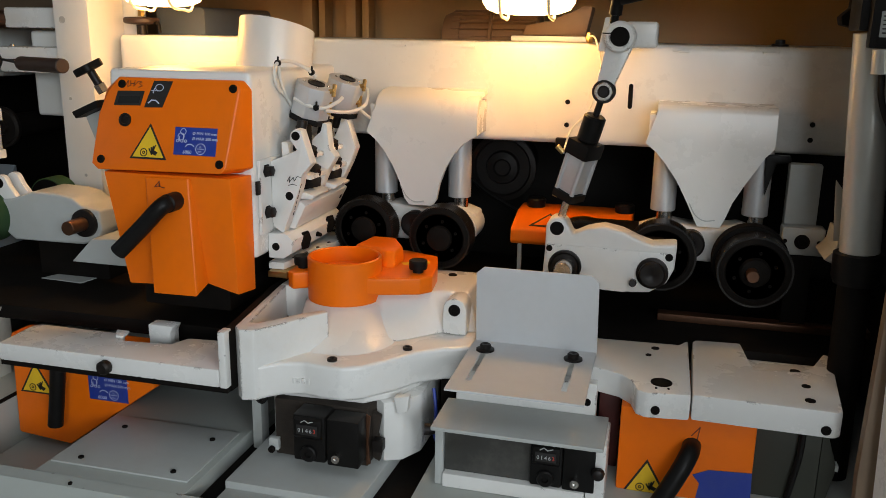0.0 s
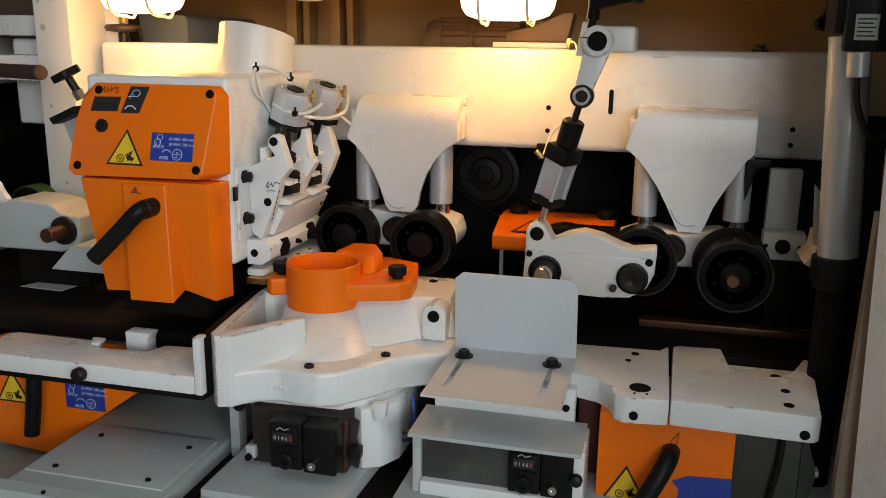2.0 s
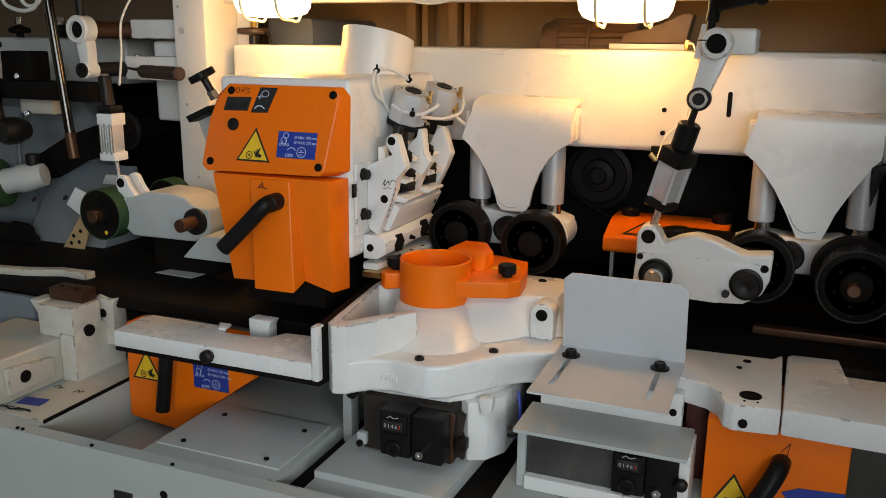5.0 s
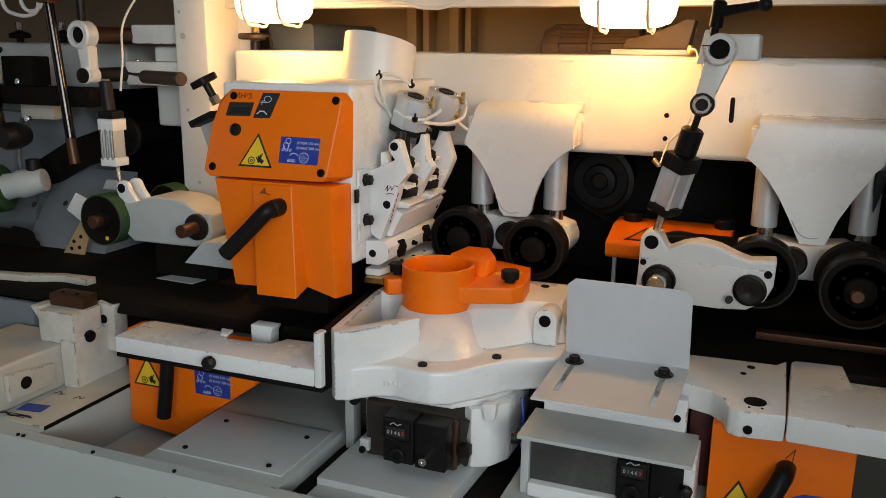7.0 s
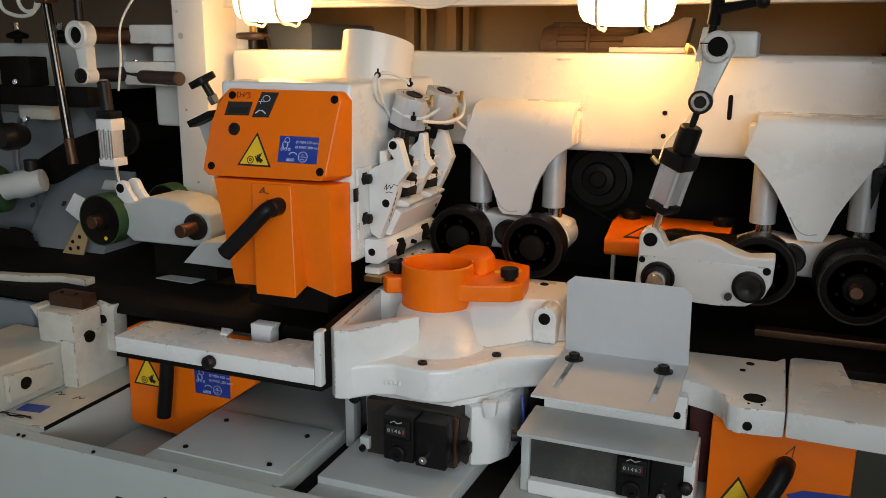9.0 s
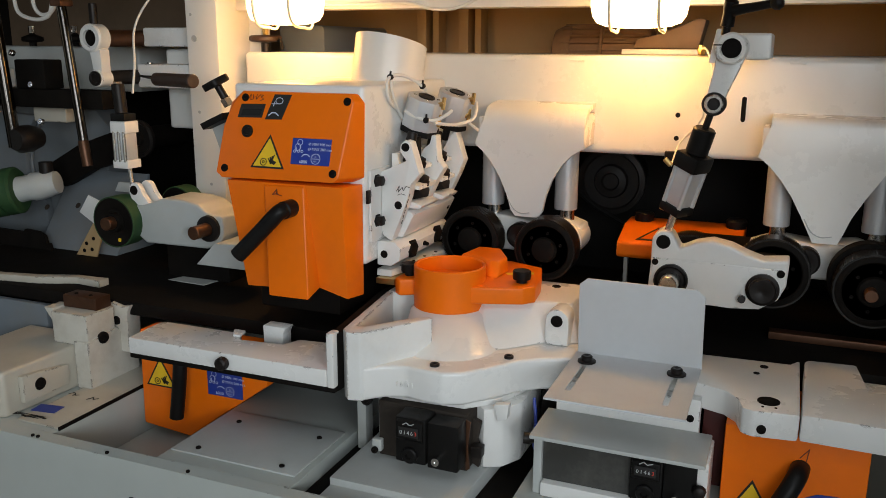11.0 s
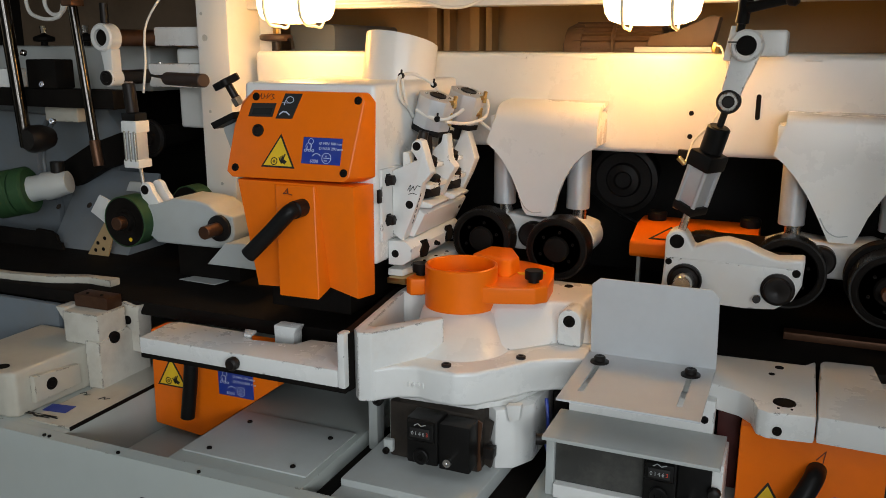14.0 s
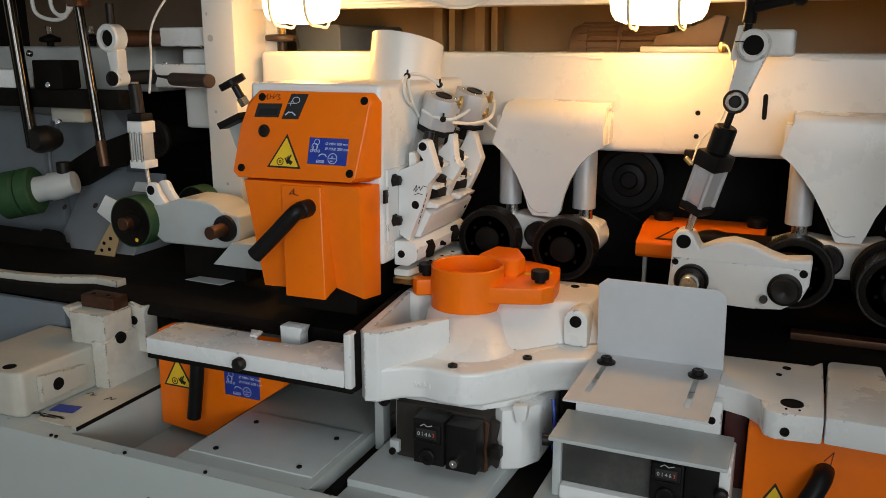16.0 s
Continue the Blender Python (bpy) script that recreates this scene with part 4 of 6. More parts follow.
def spindle_mount():
    m = thing("spindle_mount", "white spindle mount with greasy dark plates above the slide", "machine casting")
    part("body", prism([(-0.486, 1.40), (-0.470, 1.385), (-0.44, 1.40), (-0.418, 1.44), (-0.415, 1.56), (-0.65, 1.56), (-0.65, 1.47)], "z", 0.746, 0.8565, 0.005), CAST, m)
    part("front_plate", box(-0.655, -0.487, 1.352, 1.468, 0.752, 0.8565, 0.003), SAWDUST, m, "greasy brown front plate")
    part("edge_plate", box(-0.672, -0.657, 1.385, 1.42, 0.75, 0.8565, 0.002), GREYWHITE, m)
    part("small_block", box(-0.663, -0.645, 1.340, 1.351, 0.764, 0.786, 0.002), GREYWHITE, m)
    bolt(m, (-0.655, 1.335, 0.768), (0, -1, 0), 0.006, 0.004)
    part("greasy_edge", prism([(-0.486, 0.758), (-0.474, 0.752), (-0.470, 0.78), (-0.478, 0.80), (-0.472, 0.835), (-0.487, 0.842)], "y", 1.374, 1.386, 0.001), SAWDUST, m)
    part("rust_edge", prism([(-0.488, 0.756), (-0.481, 0.760), (-0.484, 0.800), (-0.480, 0.846), (-0.489, 0.850)], "y", 1.347, 1.3515, 0.0008), RUST, m, "rusty plate edge")
    part("screw_block", box(-0.480, -0.462, 1.352, 1.372, 0.78, 0.80, 0.002), OXIDE, m)
    part("chip", prism([(-0.452, 0.868), (-0.425, 0.873), (-0.428, 0.845), (-0.445, 0.838)], "y", 1.385, 1.40, 0.002), WHITE, m)
    part("post", box(-0.735, -0.716, 1.42, 1.45, 0.7155, 0.8605, 0.003), GREYWHITE, m)
    bolt(m, (-0.703, 1.40, 0.83), (0, -1, 0), 0.011, 0.006)
    part("cable", hose([(-0.402, 1.46, 0.86), (-0.395, 1.45, 0.82), (-0.40, 1.46, 0.77), (-0.388, 1.47, 0.74)], 0.003), BLUE, m, "thin blue cable")
    # black block fills the gap beside the grey box in place of shade
    part("recess_shade", box(-0.40, -0.375, 1.50, 1.60, 0.736, 0.88, 0.002), STEELSHADE, m)


spindle_mount()


def grey_box():
    b = thing("adjuster_box", "grey lacquered adjuster box with an overhanging lid", "box")
    part("lid", box(-0.374, -0.098, 1.335, 1.452, 0.843, 0.850, 0.002), GREYWHITE, b)
    part("side_post", box(-0.372, -0.358, 1.358, 1.44, 0.7355, 0.8428, 0.002), GREYWHITE, b)
    part("window", box(-0.3575, -0.125, 1.366, 1.44, 0.7605, 0.8428, 0.001), SMOKED, b, "smoked stained cover window")
    part("sill", box(-0.3575, -0.125, 1.352, 1.44, 0.7355, 0.760, 0.003), CAST, b)
    part("right_post", box(-0.124, -0.094, 1.358, 1.45, 0.7355, 0.8428, 0.003), CAST, b)
    part("back_flap", box(-0.36, -0.12, 1.4525, 1.475, 0.80, 0.905, 0.003), CAST, b)
    bolt(b, (-0.318, 1.452, 0.872), (0, -1, 0), 0.006, 0.004)
    bolt(b, (-0.135, 1.452, 0.872), (0, -1, 0), 0.006, 0.004)
    part("side_knob", turned([(0, 0.005), (0.008, 0.005), (0.008, 0.011), (0.016, 0.009), (0.018, 0.006)], (-0.106, 1.357, 0.800), (-0.09, 1.2, 0.80), 10), OXIDE, b)
    part("wall_stud", turned([(0, 0.006), (0.012, 0.010), (0.022, 0.010)], (-0.376, 1.39, 0.818), (-0.5, 1.36, 0.818), 12), OXIDE, b)
    return b


grey_box()


def angle_plate():
    p = thing("deflector_plate", "grey lacquered angle plate with two slots and clamp bolts", "plate")
    v = [(-0.344, 0.9275), (-0.129, 0.9275), (-0.132, 1.056), (-0.146, 1.068), (-0.332, 1.068), (-0.346, 1.056)]
    part("upright", prism(v, "y", 1.531, 1.5345, 0.0012), ALUPLATE, p)
    # the horizontal leaf, in strips round its two slots
    x0, x1, ys0, ys1 = -0.346, -0.130, 1.352, 1.492
    leaf = bmesh.new()
    for a, b_ in ((x0, -0.322), (-0.313, -0.170), (-0.161, x1)):
        box(a, b_, ys0, ys1, 0.9270, 0.9305, 0, bm=leaf)
    box(x0, x1, 1.310, ys0, 0.9270, 0.9305, 0, bm=leaf)
    box(x0, x1, ys1, 1.531, 0.9270, 0.9305, 0, bm=leaf)
    bmesh.ops.remove_doubles(leaf, verts=leaf.verts[:], dist=1e-5)
    part("leaf", leaf, ALUPLATE, p)
    for x in (-0.3175, -0.1655):
        part("clamp_bolt", turned([(0, 0.016), (0.003, 0.016), (0.004, 0.010), (0.010, 0.010), (0.012, 0.008), (0.012, 0.004), (0.009, 0)], (x, 1.487, 0.9306), (x, 1.487, 2), 16), OXIDE, p, "black clamp bolt with washer")
    return p


angle_plate()


# ---------------------------------------------------------------- moulding head
def head():
    h = thing("moulding_head", "white machine head with orange covers and a chip duct", "machine head")
    part("head_body", box(-1.035, -0.752, 1.50, 1.899, 1.055, 1.392, 0.010, 3), WHITE, h)
    part("head_foot", box(-0.98, -0.80, 1.48, 1.80, 0.955, 1.054, 0.004), STEELSHADE, h)
    # duct, leaning back
    d = bmesh.new()
    n, ro, ri = 48, 0.077, 0.072
    top = lambda x, y: 1.472 - (y - 1.80) * 0.26 - (x + 0.852) * 0.10
    loops = []
    for rad, z in ((ro + 0.003, 1.388), (ro + 0.001, 1.400), (ro - 0.001, None), (ri, None), (ri, 1.41)):
        ringv = []
        for i in range(n):
            a = 2 * math.pi * i / n
            x, y = -0.849 + rad * math.cos(a), 1.80 + rad * math.sin(a)
            lean = 0.010 if z is None else 0.0
            ringv.append(d.verts.new((x + lean, y, top(x, y) if z is None else z)))
        loops.append(ringv)
    for u, v in zip(loops, loops[1:]):
        for i in range(n):
            d.faces.new((u[i], u[(i + 1) % n], v[(i + 1) % n], v[i]))
    d.faces.new(loops[0])
    d.faces.new(loops[-1])
    part("duct", d, WHITE, h, "white round chip duct")
    # upper orange cover: outline at the back, smaller face in front, leaning
    back = [(-1.012, 1.378), (-0.762, 1.378), (-0.748, 1.362), (-0.752, 1.224), (-0.775, 1.214), (-1.045, 1.210), (-1.060, 1.222), (-1.056, 1.312), (-1.040, 1.355)]
    cov = bmesh.new()
    lo = [cov.verts.new((x, 1.4995, z)) for x, z in back]
    front = [(-1.002, 1.378), (-0.772, 1.378), (-0.764, 1.364), (-0.778, 1.228), (-0.786, 1.220), (-1.030, 1.216), (-1.044, 1.226), (-1.038, 1.312), (-1.024, 1.352)]
    hi = [cov.verts.new((x, 1.440 + (z - 1.216) * 0.28, z)) for x, z in front]
    cov.faces.new(lo)
    cov.faces.new(hi)
    for i in range(9):
        cov.faces.new((lo[i], lo[(i + 1) % 9], hi[(i + 1) % 9], hi[i]))
    bmesh.ops.recalc_face_normals(cov, faces=cov.faces[:])
    soft(cov, 0.003)
    up = part("upper_cover", cov, ORANGE, h, "orange lacquered upper cover with labels")
    fy = lambda z: 1.440 + (z - 1.216) * 0.28
    nrm = Vector((0, -1, 0.28)).normalized()
    face = lambda x, z: facing((x, fy(z) - 0.0003, z), (1, 0, 0), (0, 0.28, 1))
    for x, z in ((-0.995, 1.366), (-0.775, 1.364), (-1.025, 1.234), (-0.789, 1.236)):
        bolt(up, (x, fy(z), z), nrm, 0.0075, 0.003)
    m = face(-0.982, 1.304)
    part("push_button", turned([(0, 0.012), (0.003, 0.012), (0.004, 0.008), (0.002, 0.007), (0.002, 0)], m.translation, m.translation + nrm, 20), OXIDE, up)
    m = face(-1.006, 1.329)
    part("display", on(m, [(-0.002, 0), (0.052, 0.001), (0.058, 0.027), (0.004, 0.026)], 0, 0.001), INK, up, "dark display window")
    part("display_glass", on(m, [(0.006, 0.004), (0.048, 0.005), (0.051, 0.017), (0.009, 0.016)], 0.001, 0.002), DARKCLEAR, up)
    m = face(-0.946, 1.327)
    pict = part("pictogram_plate", on(m, [(0, 0), (0.036, 0.001), (0.053, 0.048), (0.016, 0.048)], 0, 0.0012), INK, up, "black plate with white pictograms")
    b = stroke(m, [(0.028 + 0.008 * math.cos(a * 0.7), 0.036 + 0.006 * math.sin(a * 0.7)) for a in range(10)], 0.0012, 0.0018)
    stroke(m, [(0.012, 0.030), (0.030, 0.030)], 0.0012, 0.0018, b)
    stroke(m, [(0.016, 0.026), (0.018, 0.034)], 0.0012, 0.0018, b)
    stroke(m, [(0.008, 0.008), (0.014, 0.013), (0.022, 0.013), (0.029, 0.008)], 0.0022, 0.0018, b)
    part("pictograms", b, LABELWHITE, pict)
    warning_triangle(up, face(-0.930, 1.259), 0.074)
    blue_label(up, face(-0.880, 1.249), 0.082, 0.049)
    m = face(-0.995, 1.362)
    part("mark", stroke(m, [(0, 0), (0.003, 0.010), (0.008, 0.003), (0.012, 0.011), (0.012, 0), (0.018, 0.002), (0.017, 0.010), (0.018, 0.005), (0.025, 0.006), (0.026, 0.011), (0.024, 0.001), (0.033, 0.010), (0.040, 0.009), (0.035, 0.006), (0.041, 0.002), (0.034, -0.001)], 0.0012), HANDINK, up, "handwritten marker note")
    # lower orange cover with a raised middle rib
    lowf = prism([(-1.030, 1.212), (-0.756, 1.212), (-0.757, 0.997), (-0.826, 1.014), (-0.939, 1.004), (-0.990, 1.002)], "y", 1.4995, 1.445, 0.003,
                 inset=[(-1.022, 1.212), (-0.770, 1.212), (-0.764, 1.001), (-0.824, 1.017), (-0.939, 1.006), (-0.986, 1.004)])
    lc = part("lower_cover", lowf, ORANGE, h, "orange lacquered lower cover with a raised rib")
    rib = bmesh.new()
    a = [rib.verts.new(v) for v in ((-0.937, 1.4449, 1.208), (-0.846, 1.4449, 1.210), (-0.822, 1.4449, 1.018), (-0.916, 1.4449, 1.006))]
    f = [rib.verts.new(v) for v in ((-0.934, 1.440, 1.206), (-0.850, 1.440, 1.208), (-0.826, 1.408, 1.003), (-0.912, 1.408, 1.002))]
    rib.faces.new(a)
    rib.faces.new(f)
    for i in range(4):
        rib.faces.new((a[i], a[(i + 1) % 4], f[(i + 1) % 4], f[i]))
    bmesh.ops.recalc_face_normals(rib, faces=rib.faces[:])
    soft(rib, 0.003)
    part("rib", rib, ORANGE, lc)
    part("handle_boss", rod((-0.872, 1.44, 1.169), (-0.872, 1.402, 1.169), 0.0165, 24, 0.004), BLACK, lc)
    part("handle", hose([(-0.871, 1.408, 1.170), (-0.878, 1.395, 1.164), (-0.912, 1.387, 1.128), (-0.956, 1.376, 1.083)], 0.0150, 18), BLACK, lc, "black plastic lever handle")
    part("mark", stroke(facing((-0.912, 1.4335, 1.188), (1, 0, 0), (0, 0.14, 1)), [(0.009, 0.014), (0, 0.004), (0.010, 0.006), (0.009, 0.012), (0.009, 0.005), (0.019, 0.003)], 0.0016), HANDINK, lc, "handwritten figure four")
    part("catch", box(-0.7415, -0.7365, 1.482, 1.494, 1.178, 1.203, 0.001), OXIDE, h)
    return h


head()


def pressure_shoe():
    s = thing("pressure_shoe", "white cast pressure shoe unit with levers on the head", "machine casting")
    part("mount_plate", box(-0.7515, -0.7455, 1.512, 1.60, 1.098, 1.236, 0.002), CAST, s)
    cheek = [(-0.7450, 1.229), (-0.692, 1.252), (-0.705, 1.270), (-0.704, 1.283), (-0.694, 1.291), (-0.683, 1.288), (-0.677, 1.269), (-0.664, 1.228), (-0.683, 1.206), (-0.688, 1.182), (-0.703, 1.143), (-0.724, 1.094), (-0.7450, 1.105)]
    part("cheek", prism(cheek, "y", 1.553, 1.580, 0.003), CAST, s, "white cast cheek with scribbled marks")
    for z in (1.214, 1.137):
        bolt(s, (-0.7455, 1.536, z), (1, -0.12, 0), 0.0105, 0.013, hexed=True)
    hole_disc(s, (-0.693, 1.553, 1.278), (0, -1, 0), 0.008)
    bolt(s, (-0.709, 1.553, 1.166), (0, -1, 0), 0.008, 0.001)
    m = facing((-0.712, 1.5528, 1.194), (1, 0, 0), (0, 0, 1))
    part("scribble", stroke(m, [(0, 0), (0.006, 0.010), (0.004, -0.002), (0.012, 0.008), (0.014, 0.001), (0.020, 0.010), (0.028, 0.008)], 0.0011), INK, s)
    part("scribble", stroke(m, [(0.002, -0.008), (0.010, -0.005), (0.018, -0.007)], 0.0011), INK, s)
    arm2 = [(-0.706, 1.262), (-0.692, 1.274), (-0.688, 1.291), (-0.679, 1.290), (-0.674, 1.240), (-0.661, 1.226), (-0.680, 1.195), (-0.697, 1.158), (-0.735, 1.155), (-0.735, 1.215)]
    arm3 = [(-0.706, 1.251), (-0.690, 1.281), (-0.677, 1.290), (-0.658, 1.230), (-0.670, 1.200), (-0.691, 1.158), (-0.735, 1.155), (-0.735, 1.24)]
    part("lever_arm", prism(arm2, "y", 1.666, 1.694, 0.003), CAST, s)
    part("lever_arm", prism(arm3, "y", 1.770, 1.798, 0.003), CAST, s)
    back = [(-0.735, 1.262), (-0.722, 1.262), (-0.714, 1.205), (-0.718, 1.156), (-0.735, 1.156)]
    for y0, y1 in ((1.5805, 1.6655), (1.6945, 1.7695)):
        part("web", prism(back, "y", y0, y1, 0.002), CAST, s)
        yc = (y0 + y1) / 2
        part("shelf", prism([(-0.722, 1.242), (-0.686, 1.237), (-0.685, 1.229), (-0.722, 1.233)], "y", y0, y1, 0.001), CAST, s)
        part("shelf", prism([(-0.716, 1.207), (-0.677, 1.201), (-0.677, 1.193), (-0.716, 1.198)], "y", y0, y1, 0.001), CAST, s)
        part("step", prism([(-0.718, 1.168), (-0.690, 1.169), (-0.670, 1.163), (-0.676, 1.156), (-0.718, 1.156)], "y", y0, y1, 0.002), CAST, s)
        bolt(s, (-0.706, yc, 1.182), (1, -0.25, 0.25), 0.0165, 0.026, hexed=True)
        bolt(s, (-0.686, yc, 1.202), (0.45, -0.4, 1), 0.0100, 0.013, hexed=True)
        bolt(s, (-0.694, yc, 1.238), (0.45, -0.4, 1), 0.0110, 0.012, hexed=True)
        part("spring_pin", rod((-0.712, yc - 0.020, 1.243), (-0.704, yc - 0.012, 1.300), 0.010, 14), OXIDE, s)
        part("spring_block", box(-0.722, -0.700, yc - 0.006, yc + 0.022, 1.2425, 1.290, 0.003), STEELSHADE, s)
    for k in range(6):
        part("ink_dash", stroke(m, [(0.028 - 0.0032 * k, -0.004 - 0.0105 * k), (0.026 - 0.0032 * k, -0.0105 - 0.0105 * k)], 0.0012), INK, s)
    part("side_plate", prism([(-0.745, 1.153), (-0.700, 1.152), (-0.689, 1.143), (-0.712, 1.097), (-0.745, 1.097)], "y", 1.5805, 1.80, 0.003), CAST, s)
    bolt(s, (-0.699, 1.782, 1.125), (1, 0, -0.4), 0.005, 0.002)
    part("foot_bar", prism([(-0.7515, 1.0945), (-0.714, 1.0945), (-0.700, 1.082), (-0.704, 1.058), (-0.722, 1.046), (-0.7515, 1.046)], "y", 1.545, 1.80, 0.003), CAST, s)
    for y, z, rr in ((1.602, 1.071, 0.0155), (1.728, 1.076, 0.0155), (1.660, 1.070, 0.005), (1.672, 1.066, 0.004)):
        bolt(s, (-0.701, y, z), (1, -0.15, 0), rr, 0.004, hexed=rr > 0.01)
    bolt(s, (-0.736, 1.545, 1.069), (0, -1, 0), 0.0075, 0.002)
    part("toe", prism([(-0.760, 1.560), (-0.728, 1.560), (-0.690, 1.790), (-0.690, 1.83), (-0.760, 1.83)], "z", 1.020, 1.034, 0.002), CAST, s)
    for k in range(5):
        bolt(s, (-0.725 + 0.006 * k, 1.60 + 0.045 * k, 1.034), (0, 0, 1), 0.004, 0.001)
    part("toe_edge", prism([(-0.755, 1.545), (-0.715, 1.545), (-0.700, 1.60), (-0.755, 1.60)], "z", 1.008, 1.0195, 0.001), BRASS, s)
    return s


pressure_shoe()


def small_cylinder(at, axis, label):
    c = thing("pneumatic_cylinder", label, "cylinder", "short cylinders on the pressure shoe")
    at, ax = Vector(at), Vector(axis).normalized()
    q = Matrix.Translation(at) @ ax.to_track_quat("Z", "Y").to_matrix().to_4x4()
    r = 0.037
    octo = [(r * math.cos(radians(22.5 + 45 * i)) * 1.06, r * math.sin(radians(22.5 + 45 * i)) * 1.06) for i in range(8)]
    part("body", on(q, octo, -0.026, 0.036, 0.003), ALU, c)
    part("base", on(q, [(x * 1.02, y * 1.02) for x, y in octo], -0.037, -0.0265, 0.002), BLACK, c)
    part("cap", turned([(0.0361, 0.017), (0.039, 0.017), (0.039, 0.013), (0.0375, 0.012), (0.0375, 0)], at, at + ax, 20), OXIDE, c)
    for i in range(4):
        a = radians(45 + 90 * i)
        p = q @ Vector((0.024 * math.cos(a), 0.024 * math.sin(a), 0.036))
        bolt(c, p, ax, 0.003, 0.002, mat=STEEL)
    part("rod", rod(at - ax * 0.07, at - ax * 0.031, 0.008), OXIDE, c)
    for d in (0.018, -0.018):
        p = at + ax * d + Vector((0.022, -0.012, 0))
        part("fitting", rod(p, p + Vector((0.022, 0.006, 0.006)), 0.0045, 8), BRASS, c)
        part("elbow", rod(p + Vector((0.020, 0.006, -0.006)), p + Vector((0.022, 0.010, 0.018)), 0.004, 8), BRASS, c)
    return c


small_cylinder((-0.712, 1.675, 1.330), (0.33, -0.10, 1), "octagonal aluminium cylinder with brass fittings and hoses")
small_cylinder((-0.692, 1.790, 1.334), (0.33, -0.10, 1), "octagonal aluminium cylinder with brass fittings and hoses")


def air_hoses():
    h = thing("air_hoses", "milky plastic air hoses tied with black cable ties", "hose")
    part("hose", hose([(-0.748, 1.64, 1.34), (-0.747, 1.60, 1.36), (-0.746, 1.585, 1.385), (-0.745, 1.595, 1.404), (-0.735, 1.625, 1.408), (-0.715, 1.655, 1.395), (-0.700, 1.668, 1.378)], 0.0035), TUBE, h)
    part("hose", hose([(-0.748, 1.66, 1.322), (-0.746, 1.63, 1.345), (-0.746, 1.61, 1.375), (-0.745, 1.60, 1.404)], 0.0035), TUBE, h)
    part("hose", hose([(-0.735, 1.645, 1.338), (-0.712, 1.640, 1.328), (-0.690, 1.640, 1.322), (-0.672, 1.650, 1.322), (-0.655, 1.665, 1.332), (-0.648, 1.675, 1.340)], 0.0035), TUBE, h)
    part("hose", hose([(-0.675, 1.650, 1.316), (-0.650, 1.70, 1.310), (-0.630, 1.74, 1.318), (-0.628, 1.76, 1.335), (-0.640, 1.79, 1.35)], 0.0035), TUBE, h)
    part("hose", hose([(-0.650, 1.77, 1.31), (-0.640, 1.80, 1.292), (-0.628, 1.83, 1.28), (-0.625, 1.88, 1.275)], 0.0035), TUBE, h)
    for p in ((-0.745, 1.598, 1.405), (-0.706, 1.663, 1.386), (-0.688, 1.639, 1.322)):
        part("cable_tie", turned([(0, 0.006), (0.006, 0.006)], Vector(p) - Vector((0, 0.003, 0)), Vector(p) + Vector((0, 0.1, 0)), 8), BLACK, h)
        part("tie_end", rod(p, Vector(p) + Vector((0.001, 0, 0.012)), 0.002, 6), BLACK, h)


air_hoses()

star_knob("clamping_knob", (-1.117, 1.56, 1.382), (-0.45, -0.25, 1), 0.027, "black star knob on a threaded stem beside the head", 0.045)


def head_side():
    s = thing("side_bracket", "grey curved side bracket with a black bar beside the head", "bracket")
    part("plate", prism([(-1.108, 1.300), (-1.062, 1.318), (-1.037, 1.318), (-1.037, 1.05), (-1.06, 1.09), (-1.072, 1.17), (-1.085, 1.24)], "y", 1.52, 1.56, 0.004), GREYWHITE, s)
    part("black_bar", prism([(-1.110, 1.298), (-1.062, 1.320), (-1.062, 1.334), (-1.118, 1.310)], "y", 1.495, 1.58, 0.002), BLACK, s)
    part("nozzle", prism([(-1.235, 0.983), (-1.10, 0.983), (-1.105, 1.041), (-1.182, 1.036)], "y", 1.60, 1.70, 0.004), GREYWHITE, s)


head_side()


# ---------------------------------------------------------------- feed roller units
def toothed_roller(at, r, depth, label, group="feed rollers"):
    w = thing("feed_roller", label, "roller", group)
    x, y, z = at
    n = 104
    poly = []
    for i in range(n):
        a = 2 * math.pi * i / n
        for da, rr in ((0, r), (0.5, r), (0.5, r * 0.978), (1.0, r * 0.978)):
            t = a + da * 2 * math.pi / n
            poly.append((x + rr * math.cos(t), z + rr * math.sin(t)))
    part("toothed_rim", prism(poly, "y", y, y + depth, 0), TOOTH, w)
    part("face", turned([(0, r * 0.94), (0.002, r * 0.90), (0.003, r * 0.80), (0.000, r * 0.76), (0.000, r * 0.42), (0.006, r * 0.38), (0.008, r * 0.30), (0.008, 0)], (x, y, z), (x, y - 1, z), 40), STEELSHADE, w)
    for i in range(6):
        a = radians(20 + 60 * i)
        bolt(w, (x + r * 0.55 * math.cos(a), y, z + r * 0.55 * math.sin(a)), (0, -1, 0), 0.0035, 0.002)
    return w


